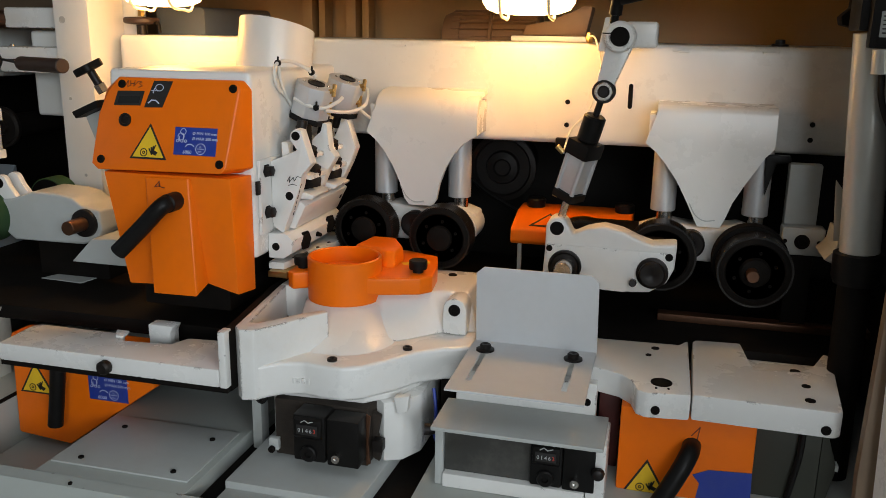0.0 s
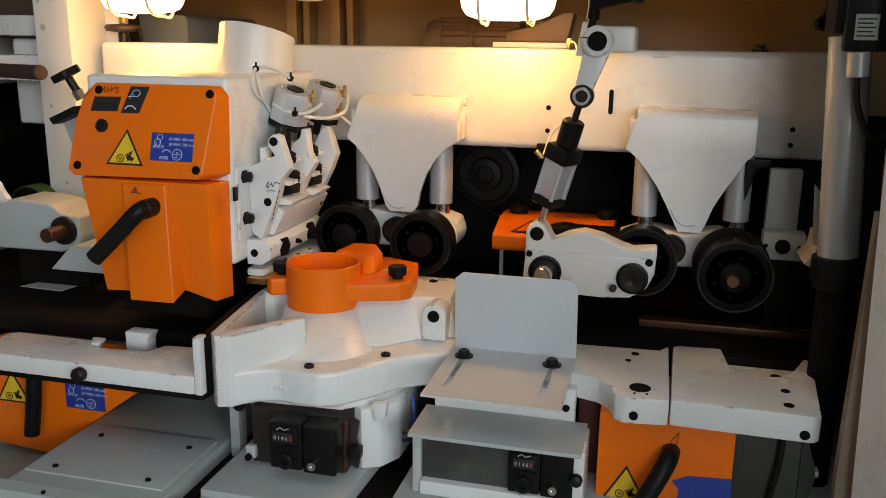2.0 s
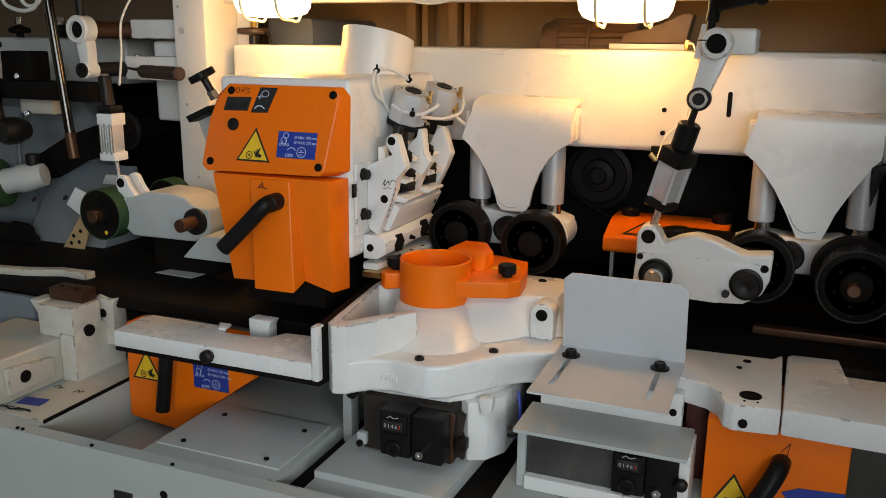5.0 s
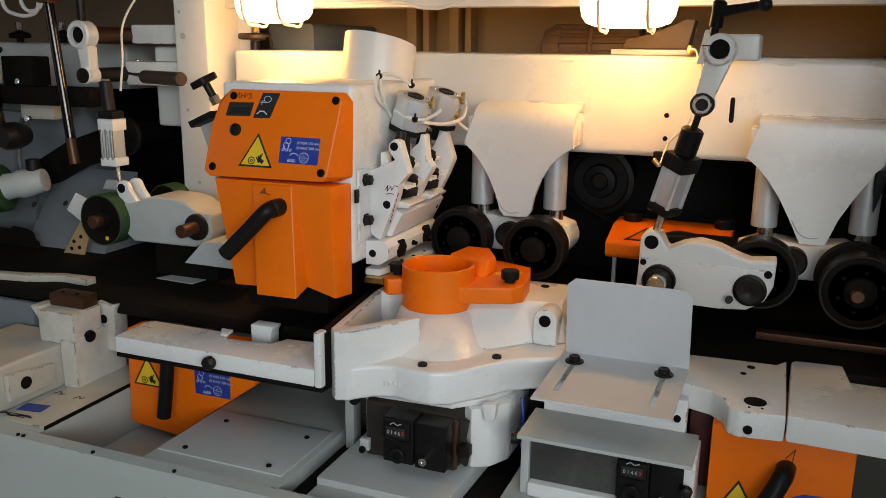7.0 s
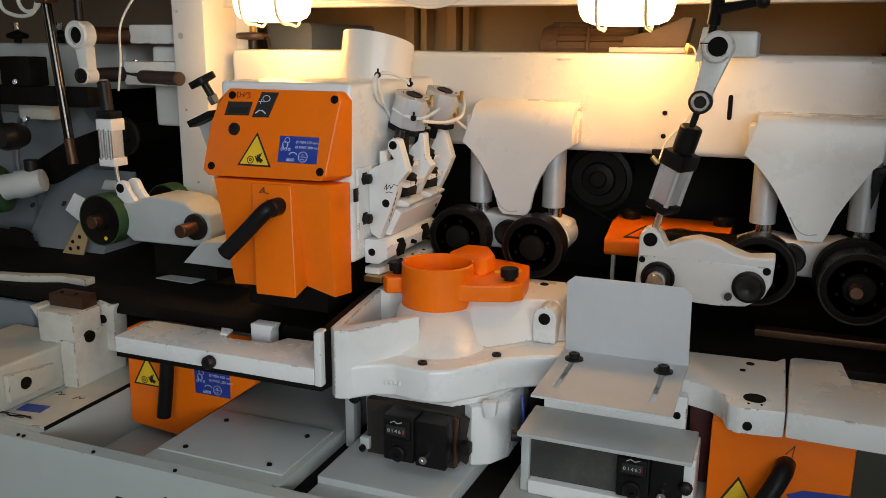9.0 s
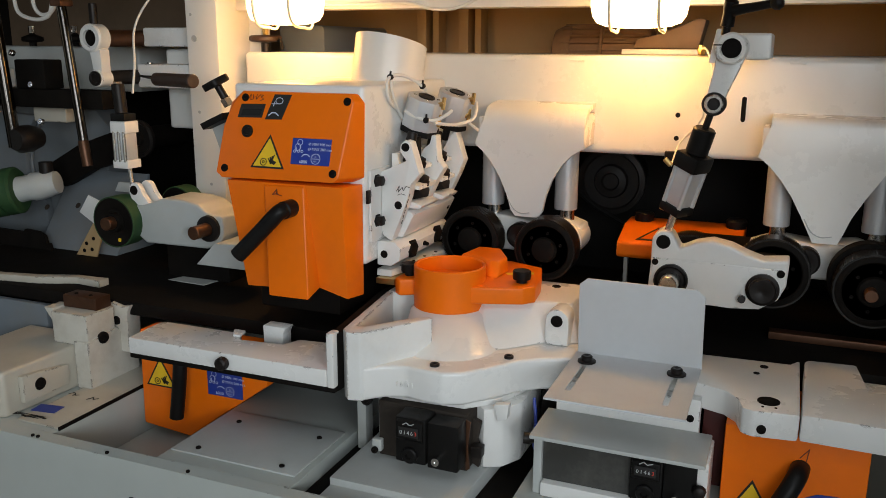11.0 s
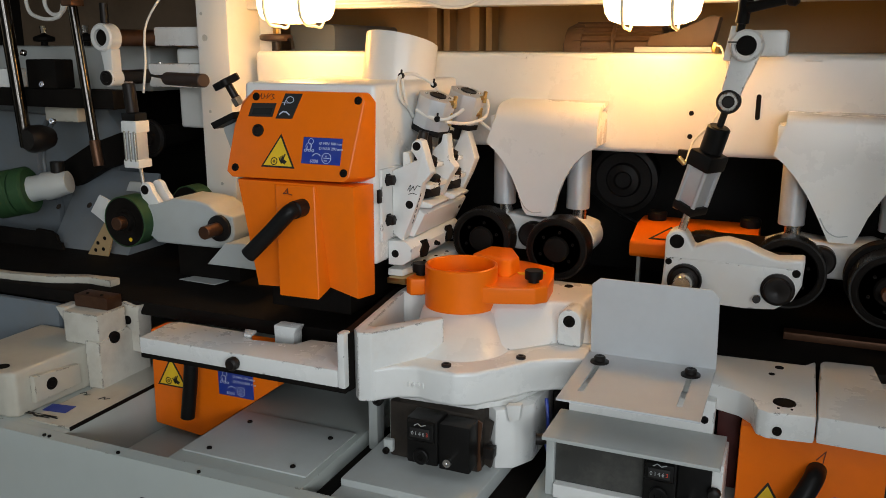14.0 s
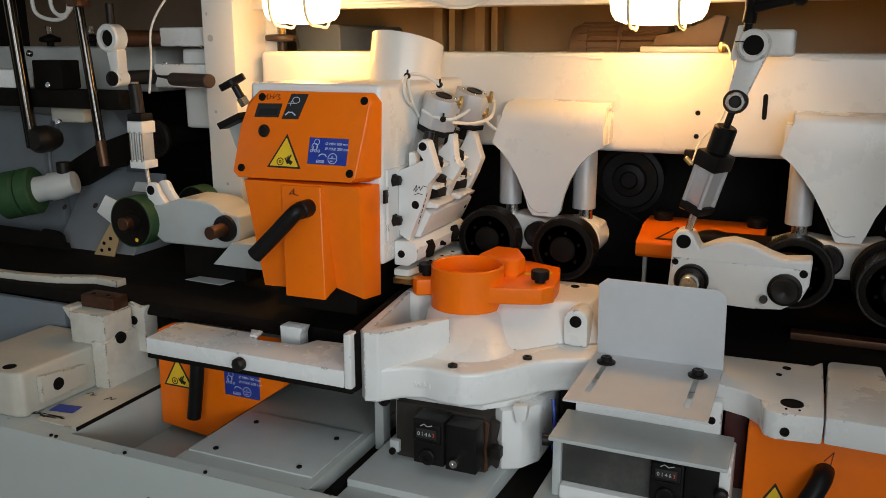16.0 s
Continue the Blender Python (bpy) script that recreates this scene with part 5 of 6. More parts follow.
def hooded_unit(dx, dy, label, flip):
    u = thing("roller_suspension", label, "machine unit", "roller suspensions on the beam")
    if flip:
        right = [(-0.411, 1.262), (-0.424, 1.248), (-0.437, 1.226), (-0.456, 1.194), (-0.475, 1.158), (-0.486, 1.126), (-0.494, 1.108)]
        left = [(-0.536, 1.108), (-0.545, 1.126), (-0.561, 1.158), (-0.581, 1.194), (-0.604, 1.226), (-0.624, 1.248), (-0.641, 1.262)]
    else:
        right = [(-0.412, 1.262), (-0.434, 1.248), (-0.455, 1.226), (-0.474, 1.194), (-0.487, 1.158), (-0.493, 1.126), (-0.502, 1.113)]
        left = [(-0.552, 1.113), (-0.562, 1.126), (-0.572, 1.158), (-0.588, 1.194), (-0.608, 1.226), (-0.628, 1.248), (-0.645, 1.262)]
    yf = 1.800 + dy
    outer = [(yf, 1.262), (yf, 1.300), (yf + 0.004, 1.316), (yf + 0.012, 1.329), (yf + 0.026, 1.339), (yf + 0.050, 1.345), (1.899, 1.349)]
    inner = [(1.899, 1.340), (yf + 0.052, 1.336), (yf + 0.032, 1.330), (yf + 0.020, 1.320), (yf + 0.012, 1.300), (yf + 0.012, 1.262)]
    if flip:
        outer = [(yf, 1.262), (yf, 1.324), (yf + 0.002, 1.331), (yf + 0.006, 1.336), (yf + 0.014, 1.338), (1.899, 1.339)]
        inner = [(1.899, 1.330), (yf + 0.016, 1.329), (yf + 0.012, 1.320), (yf + 0.012, 1.262)]
    part("hood_front", prism([(x + dx, z) for x, z in right + left], "y", yf, yf + 0.012, 0.0), WHITE, u)
    hb = bmesh.new()
    xl = lambda z: -0.645 + 0.019 * min(1, (z - 1.262) / 0.055) + dx
    lo = [hb.verts.new((xl(z), y, z)) for y, z in outer + inner]
    hi = [hb.verts.new((-0.410 + dx, y, z)) for y, z in outer + inner]
    hb.faces.new(lo)
    hb.faces.new(hi)
    for i in range(len(lo)):
        hb.faces.new((lo[i], lo[(i + 1) % len(lo)], hi[(i + 1) % len(lo)], hi[i]))
    part("hood_top", hb, WHITE, u, smooth=60)
    part("hood_side", box(-0.419 + dx, -0.4115 + dx, yf + 0.0125, 1.899, 1.2625, 1.329, 0.001), WHITE, u)
    part("hood_side", box(-0.640 + dx, -0.628 + dx, yf + 0.0125, 1.899, 1.2625, 1.318, 0.001), WHITE, u)
    sx = 0.016 if flip else 0.0
    part("seam", hose([(-0.570 + sx + dx, 1.7995 + dy, 1.152), (-0.557 + sx + dx, 1.7995 + dy, 1.130), (-0.540 + sx + dx, 1.7995 + dy, 1.120), (-0.520 + sx + dx, 1.7995 + dy, 1.122)], 0.0012, 6), GREYWHITE, u)
    for x in ((-0.602, -0.427) if flip else (-0.622, -0.458)):
        part("guide_tube", rod((x + dx, 1.862, 1.125), (x + dx, 1.862, 1.262), 0.0245, 32), ALU, u, "grey aluminium guide tube")
        part("piston_rod", rod((x + dx + 0.004, 1.862, 1.085), (x + dx + 0.004, 1.862, 1.1245), 0.0155, 24), STEEL, u, "bright steel rod")
    yoke = [(-0.66, 1.085), (-0.60, 1.108), (-0.52, 1.098), (-0.455, 1.108), (-0.415, 1.095), (-0.41, 1.05), (-0.46, 1.03), (-0.62, 1.03), (-0.665, 1.05)]
    part("yoke", prism([(x + dx, z) for x, z in yoke], "y", 1.83, 1.90, 0.008, 3), WHITE, u, "white cast yoke between the rollers")
    part("pivot", turned([(0, 0.028), (0.02, 0.028), (0.024, 0.024), (0.024, 0.012), (0.018, 0)], (-0.545 + dx, 1.83, 1.068), (-0.545 + dx, 1.0, 1.068), 24), OXIDE, u)
    part("shaft_boss", rod((-0.444 + dx, 1.80, 1.066), (-0.444 + dx, 1.90, 1.066), 0.036, 32, 0.006), WHITE, u)
    return u


hooded_unit(0.0, 0.0, "white funnel shaped hood with two grey guide tubes", 0)
hooded_unit(0.566, 0.0, "white funnel shaped hood with two grey guide tubes", 1)
toothed_roller((-0.636, 1.752, 1.064), 0.065, 0.045, "black toothed feed roller with a bolted face")
toothed_roller((-0.468, 1.735, 1.061), 0.064, 0.05, "black toothed feed roller with a bolted face")
toothed_roller((-0.034, 1.765, 1.050), 0.068, 0.045, "black toothed feed roller behind the swing arm")
toothed_roller((-0.185, 1.765, 1.044), 0.068, 0.045, "black toothed feed roller behind the swing arm")
r2 = toothed_roller((0.134, 1.705, 1.050), 0.067, 0.05, "large black toothed feed roller on a brown shaft")
part("shaft", rod((0.128, 1.672, 1.050), (0.128, 1.705, 1.050), 0.011), RUST, r2, "brown steel shaft end")
part("rear_disc", rod((0.130, 1.757, 1.055), (0.130, 1.79, 1.055), 0.070, 48), STEELSHADE, r2)


def swing_arm():
    s = thing("roller_carrier", "white cast swing arm with two shafts and an eye", "machine arm")
    poly = arc(-0.226, 1.112, 0.021, 30, 180, 8) + [(-0.247, 1.07), (-0.250, 1.02), (-0.243, 1.002), (-0.10, 0.998), (-0.05, 1.002), (-0.020, 1.022), (-0.008, 1.05), (-0.006, 1.098), (-0.050, 1.093), (-0.075, 1.101), (-0.105, 1.114), (-0.14, 1.121), (-0.17, 1.114), (-0.196, 1.101)]
    part("arm_body", prism(poly, "y", 1.68, 1.730, 0.006, 3), CAST, s)
    part("arm_step", prism([(-0.243, 1.004), (-0.10, 1.000), (-0.05, 1.004), (-0.026, 1.020), (-0.013, 1.045), (-0.012, 1.080), (-0.243, 1.082)], "y", 1.676, 1.6795, 0.002), CAST, s)
    hole_disc(s, (-0.226, 1.680, 1.112), (0, -1, 0), 0.013)
    hole_disc(s, (-0.238, 1.676, 1.074), (0, -1, 0), 0.006)
    hole_disc(s, (-0.019, 1.676, 1.073), (0, -1, 0), 0.007)
    part("bearing", turned([(0, 0.031), (0.008, 0.031), (0.010, 0.028), (0.006, 0.024), (0.006, 0)], (-0.207, 1.676, 1.042), (-0.207, 1, 1.042), 32), OXIDE, s)
    part("shaft", turned([(0, 0.017), (0.035, 0.017), (0.038, 0.015), (0.038, 0.0)], (-0.207, 1.67, 1.042), (-0.207, 1, 1.042), 24), STEEL, s, "bright steel shaft end")
    part("bearing", turned([(0, 0.029), (0.006, 0.029), (0.008, 0.024), (0.018, 0.0235), (0.020, 0.021), (0.020, 0.004), (0.017, 0)], (-0.047, 1.676, 1.042), (-0.05, 1, 1.040), 32), OXIDE, s, "dark steel shaft boss")
    part("lock_pin", rod((-0.080, 1.672, 1.022), (-0.080, 1.650, 1.026), 0.007, 8), OXIDE, s)
    part("web", box(-0.22, -0.03, 1.731, 1.90, 1.03, 1.09, 0.004), STEELSHADE, s)


swing_arm()


def strut():
    s = thing("air_strut", "aluminium air cylinder with black ends between lever and arm", "cylinder")
    a, b = Vector((-0.226, 1.70, 1.112)), Vector((-0.153, 1.655, 1.369))
    d = (b - a).normalized()
    L = (b - a).length
    at = lambda k: a + (b - a) * k
    q = Matrix.Translation(at(0.38)) @ d.to_track_quat("Z", "Y").to_matrix().to_4x4()
    sq = lambda h: [(-h, -h), (h, -h), (h, h), (-h, h)]
    part("lower_rod", rod(at(0.02), at(0.24), 0.007), STEEL, s)
    part("lower_end", on(q, sq(0.023), -0.16 * L, -0.10 * L, 0.004), BLACK, s)
    tube = on(q, sq(0.0180), -0.10 * L, 0.16 * L, 0.002)
    for sx in (-1, 1):
        for sy in (-1, 1):
            c = Vector((sx * 0.0182, sy * 0.0182, 0))
            b2 = turned([(-0.10 * L, 0.0045), (0.16 * L, 0.0045)], (0, 0, 0), (0, 0, 1), 10)
            b2.transform(q @ Matrix.Translation(c))
            merge(tube, b2)
    part("tube", tube, ALU, s, "ribbed aluminium tube")
    part("upper_end", on(q, sq(0.025), 0.16 * L, 0.27 * L, 0.005), BLACK, s)
    part("neck", rod(at(0.65), at(0.83), 0.020, 28, 0.003), BLACK, s)
    part("upper_rod", rod(at(0.83), at(0.96), 0.006), OXIDE, s)
    part("rod_eye", ring(b + Vector((0, -0.013, 0)), b + Vector((0, 0.010, 0)), 0.0160, 0.0105, 28), STEEL, s, "bright rod end ring")
    part("eye_housing", ring(b + Vector((0, -0.011, 0)), b + Vector((0, 0.009, 0)), 0.0205, 0.0161, 28), OXIDE, s)
    part("eye_ball", turned([(0, 0.0105), (0.004, 0.0105), (0.006, 0.008), (0.006, 0)], b + Vector((0, -0.010, 0)), b + Vector((0, -1, 0)), 24), OXIDE, s)
    p = at(0.56) + Vector((-0.035, -0.005, 0.0))
    part("fitting", rod(p, p + Vector((-0.012, 0, 0.012)), 0.005, 8), BRASS, s)
    p2 = at(0.25) + Vector((-0.03, 0, 0.0))
    part("lower_fitting", rod(p2, p2 + Vector((0.01, 0, -0.004)), 0.004, 8), BRASS, s)
    part("hose", hose([(-0.205, 1.90, 1.462), (-0.19, 1.87, 1.455), (-0.172, 1.82, 1.40), (-0.185, 1.78, 1.33), (-0.215, 1.74, 1.29), tuple(p)], 0.002, 6), TUBE, s, "thin milky air hose")
    part("hose_fitting", turned([(0, 0.006), (0.010, 0.009), (0.020, 0.006)], (-0.205, 1.905, 1.448), (-0.205, 1.90, 1.6), 8), BRASS, s)


strut()


def lever_link():
    l = thing("clamp_lever", "white clamp link with a black clamping lever", "machine arm")
    a, b = (-0.131, 1.462), (-0.153, 1.372)
    part("clamp_ring", ring((a[0], 1.632, a[1]), (a[0], 1.680, a[1]), 0.0265, 0.0165, 36, 0.003), CAST, l)
    poly = [(a[0] - 0.023, a[1] - 0.012), (a[0] + 0.023, a[1] - 0.014), (b[0] + 0.016, b[1] + 0.004), (b[0] + 0.008, b[1] - 0.010), (b[0] - 0.008, b[1] - 0.012), (b[0] - 0.016, b[1] + 0.002)]
    part("link", prism(poly, "y", 1.645, 1.672, 0.005), CAST, l)
    part("bore", turned([(0, 0.0164), (0.002, 0.0164), (0.002, 0.0)], (a[0], 1.640, a[1]), (a[0], 1, a[1]), 28), STEELSHADE, l)
    part("block", box(-0.125, -0.070, 1.69, 1.86, 1.443, 1.488, 0.006, 3), CAST, l, "white clamp block on the beam")
    part("shaft", rod((a[0], 1.640, a[1]), (a[0], 1.76, a[1]), 0.016), OXIDE, l)
    part("block_foot", box(-0.120, -0.075, 1.86, 1.95, 1.4475, 1.475, 0.004), CAST, l)
    part("clamp_cheek", prism([(-0.168, 1.437), (-0.156, 1.437), (-0.147, 1.494), (-0.158, 1.494)], "y", 1.648, 1.676, 0.002), CAST, l)
    part("slit", box(-0.160, -0.146, 1.6305, 1.6325, 1.4665, 1.4685, 0), STEELSHADE, l)
    part("lever_hub", turned([(0, 0.007), (0.014, 0.007), (0.015, 0.011), (0.036, 0.0105), (0.044, 0.012), (0.055, 0.0115), (0.058, 0.007)], (-0.143, 1.642, 1.484), (-0.128, 1.620, 1.60), 20), BLACK, l)
    part("lever_grip", turned([(0, 0.0095), (0.03, 0.0075), (0.062, 0.0065)], (-0.132, 1.62, 1.522), (-0.066, 1.60, 1.5325), 14), BLACK, l, "black clamping lever")
    part("lever_ball", turned([(0, 0.006), (0.004, 0.010), (0.012, 0.0115), (0.018, 0.008), (0.020, 0)], (-0.074, 1.602, 1.531), (0.1, 1.55, 1.558), 16), BLACK, l)


lever_link()


def rear_guard():
    g = thing("gear_guard", "orange lacquered gear cover with a warning sticker behind the arm", "guard")
    part("shell", prism([(1.86, 1.062), (1.865, 1.066), (1.945, 1.088), (2.03, 1.088), (2.03, 1.05), (1.865, 1.030), (1.86, 1.036)], "x", -0.345, -0.095, 0.004), ORANGE, g)
    m = facing((-0.318, 1.872, 1.0686), (1, 0.0, 0), (0, 1, 0.275))
    part("warning_sticker", on(m, [(0.01, 0), (0.085, 0), (0.048, 0.062)], 0, 0.001), INK, g)
    part("sticker_field", on(m, [(0.020, 0.005), (0.076, 0.005), (0.048, 0.052)], 0.001, 0.0016), ORANGE, g)
    part("stay", box(-0.335, -0.327, 1.90, 1.915, 0.9155, 1.03, 0.001), GREYWHITE, g)
    part("knob", turned([(0, 0.02), (0.015, 0.022), (0.020, 0.018), (0.020, 0)], (-0.31, 1.99, 1.088), (-0.31, 1.99, 2), 20), BLACK, g)
    part("knob", turned([(0, 0.02), (0.015, 0.022), (0.020, 0.018), (0.020, 0)], (-0.115, 1.985, 1.088), (-0.115, 1.985, 2), 20), BLACK, g)


rear_guard()


def blower():
    b = thing("rear_pulley", "dark round pulley housing behind the beam", "pulley")
    c = (-0.42, 2.15, 1.145)
    part("disc", turned([(0, 0.075), (0.004, 0.082), (0.018, 0.082), (0.020, 0.070), (0.014, 0.066), (0.014, 0.042), (0.024, 0.038), (0.026, 0.022), (0.020, 0.018), (0.020, 0)], (c[0], 2.17, c[2]), (c[0], 1, c[2]), 48), OXIDE, b)
    part("drum", rod((c[0], 2.17, c[2]), (c[0], 2.339, c[2]), 0.06, 32), STEELSHADE, b)
    part("belt", hose([(-0.50, 2.14, 1.12), (-0.45, 2.13, 1.085), (-0.38, 2.12, 1.05), (-0.34, 2.11, 1.03)], 0.005), BLACK, b)


blower()


def right_post():
    p = thing("bracket_post", "grey flat steel post with a bolted bracket", "bracket")
    part("post", box(0.192, 0.250, 1.84, 1.87, 1.075, 1.232, 0.002), GREYWHITE, p)
    part("bracket", box(0.186, 0.262, 1.80, 1.8395, 1.065, 1.118, 0.004), GREYWHITE, p)
    bolt(p, (0.222, 1.80, 1.092), (0, -1, 0), 0.014, 0.004)
    bolt(p, (0.192, 1.80, 1.092), (0, -1, 0), 0.004, 0.002)
    bolt(p, (0.252, 1.80, 1.092), (0, -1, 0), 0.004, 0.002)
    part("hook", prism([(0.145, 1.248), (0.190, 1.248), (0.192, 1.236), (0.166, 1.232), (0.150, 1.17), (0.146, 1.21)], "y", 1.83, 1.85, 0.002), BLACK, p, "black sheet hook")
    part("angle", prism([(0.245, 1.085), (0.278, 1.070), (0.278, 1.13), (0.266, 1.135), (0.262, 1.105)], "y", 1.70, 1.80, 0.003), CREAM, p)
    part("thin_plate", prism([(0.244, 1.232), (0.258, 1.214), (0.266, 1.125), (0.252, 1.125)], "y", 1.679, 1.682, 0.001), CREAM, p)
    part("lower_stem", box(0.2, 0.245, 1.80, 1.86, 0.9155, 1.064, 0.003), STEELSHADE, p)


right_post()


def lifting_column():
    c = thing("lifting_column", "grey steel lifting tube with a black motor head and cable", "actuator")
    x, y = 0.252, 1.58
    part("tube", rod((x + 0.022, y, 1.132), (x, y, 1.475), 0.0305, 40), GREYTUBE, c)
    part("foot_collar", turned([(0, 0.034), (0.01, 0.038), (0.05, 0.038), (0.052, 0.034)], (x + 0.022, y, 1.0795), (x + 0.020, y, 1.2), 32), BLACK, c)
    part("lower_rod", rod((x + 0.026, y, 0.72), (x + 0.022, y, 1.0795), 0.026), STEELSHADE, c)
    part("motor_head", box(x - 0.018, x + 0.055, y - 0.055, y - 0.0315, 1.452, 1.64, 0.004), BLACK, c)
    part("head_block", box(x - 0.03, x + 0.055, y - 0.031, y + 0.05, 1.477, 1.64, 0.004), BLACK, c)
    lab = part("data_label", box(x - 0.006, x + 0.026, y - 0.0565, y - 0.0551, 1.468, 1.505, 0.0003), GREYWHITE, c, "small grey data label with unreadable lines")
    for k in range(5):
        part("line", box(x - 0.003, x + 0.022 - 0.004 * (k % 2), y - 0.0570, y - 0.0566, 1.473 + 0.006 * k, 1.475 + 0.006 * k, 0), INK, lab)
    part("plug", rod((x + 0.008, y - 0.045, 1.415), (x + 0.006, y - 0.045, 1.4515), 0.016), GREYTUBE, c)
    part("cable", hose([(x + 0.007, y - 0.045, 1.418), (x + 0.012, y - 0.048, 1.375), (x + 0.030, y - 0.050, 1.335), (x + 0.052, y - 0.048, 1.325), (x + 0.066, y - 0.045, 1.36), (x + 0.068, y - 0.045, 1.50)], 0.005), BLACK, c, "black motor cable")
    part("bracket", prism([(0.225, 1.487), (0.244, 1.482), (0.25, 1.51), (0.247, 1.56), (0.262, 1.58), (0.258, 1.60), (0.24, 1.57), (0.238, 1.515), (0.222, 1.50)], "y", 1.70, 1.74, 0.002), STEELSHADE, c)


lifting_column()


def side_door():
    d = thing("side_door", "white sheet metal door edge with cream frame strip", "door")
    leaf = bmesh.new()
    lean = [(0.302, 0.0), (0.272, 0.867), (0.258, 1.275), (0.236, 1.90)]
    near = [leaf.verts.new((x, 1.30, z)) for x, z in lean]
    far = [leaf.verts.new((x + 0.28, 0.56, z)) for x, z in lean]
    near2 = [leaf.verts.new((x + 0.018, 1.308, z)) for x, z in lean]
    far2 = [leaf.verts.new((x + 0.298, 0.567, z)) for x, z in lean]
    for i in range(3):
        leaf.faces.new((near[i], near[i + 1], far[i + 1], far[i]))
        leaf.faces.new((near2[i], near2[i + 1], far2[i + 1], far2[i]))
        leaf.faces.new((near[i], near[i + 1], near2[i + 1], near2[i]))
        leaf.faces.new((far[i], far[i + 1], far2[i + 1], far2[i]))
    leaf.faces.new((near[0], far[0], far2[0], near2[0]))
    leaf.faces.new((near[3], far[3], far2[3], near2[3]))
    part("leaf", leaf, WHITE, d)
    part("hinge_post", box(0.34, 0.55, 1.35, 1.44, 0.0, 1.90, 0.004), STRIPPAINT, d)
    part("frame_strip", prism([(0.283, 0.0), (0.33, 0.0), (0.30, 1.25), (0.262, 1.25), (0.255, 0.864)], "y", 1.322, 1.345, 0.003), STRIPPAINT, d)
    part("dark_strip", box(0.335, 0.55, 1.46, 1.52, 0.744, 1.90, 0.004), STEELSHADE, d)
    part("loom", hose([(0.300, 1.46, 1.60), (0.306, 1.455, 1.42), (0.300, 1.455, 1.31), (0.304, 1.455, 1.22), (0.300, 1.455, 1.14)], 0.008), BLACK, d, "black cable loom")


side_door()


# ---------------------------------------------------------------- left working unit
def green_roller(at, r, width, label, ridge=False):
    g = thing("rubber_roller", label, "roller", "green rubber rollers")
    x, y, z = at
    part("tyre", ring((x, y, z), (x, y + width, z), r, r * 0.955, 48, 0.001), GREEN, g, "dark green rubber tyre")
    part("hub", turned([(0, r * 0.953), (0.005, r * 0.953), (0.0065, r * 0.93), (0.005, r * 0.85), (0.003, r * 0.55), (-0.004, r * 0.42), (0.010, r * 0.36), (0.012, 0)], (x, y + 0.006, z), (x, y - 1, z), 40), STEELSHADE, g)
    part("hub_back", rod((x, y + width * 0.5, z), (x, y + width, z), r * 0.95, 32), STEELSHADE, g)
    part("shaft", rod((x, y - 0.026, z), (x, y + 0.01, z), 0.0155), RUST, g, "brown steel shaft end")
    part("paint_dot", turned([(0, 0.005), (0.001, 0.005), (0.001, 0)], (x + 0.014, y + 0.002, z - 0.042), (x + 0.014, y - 1, z - 0.042), 8), YELLOW, g)
    return g


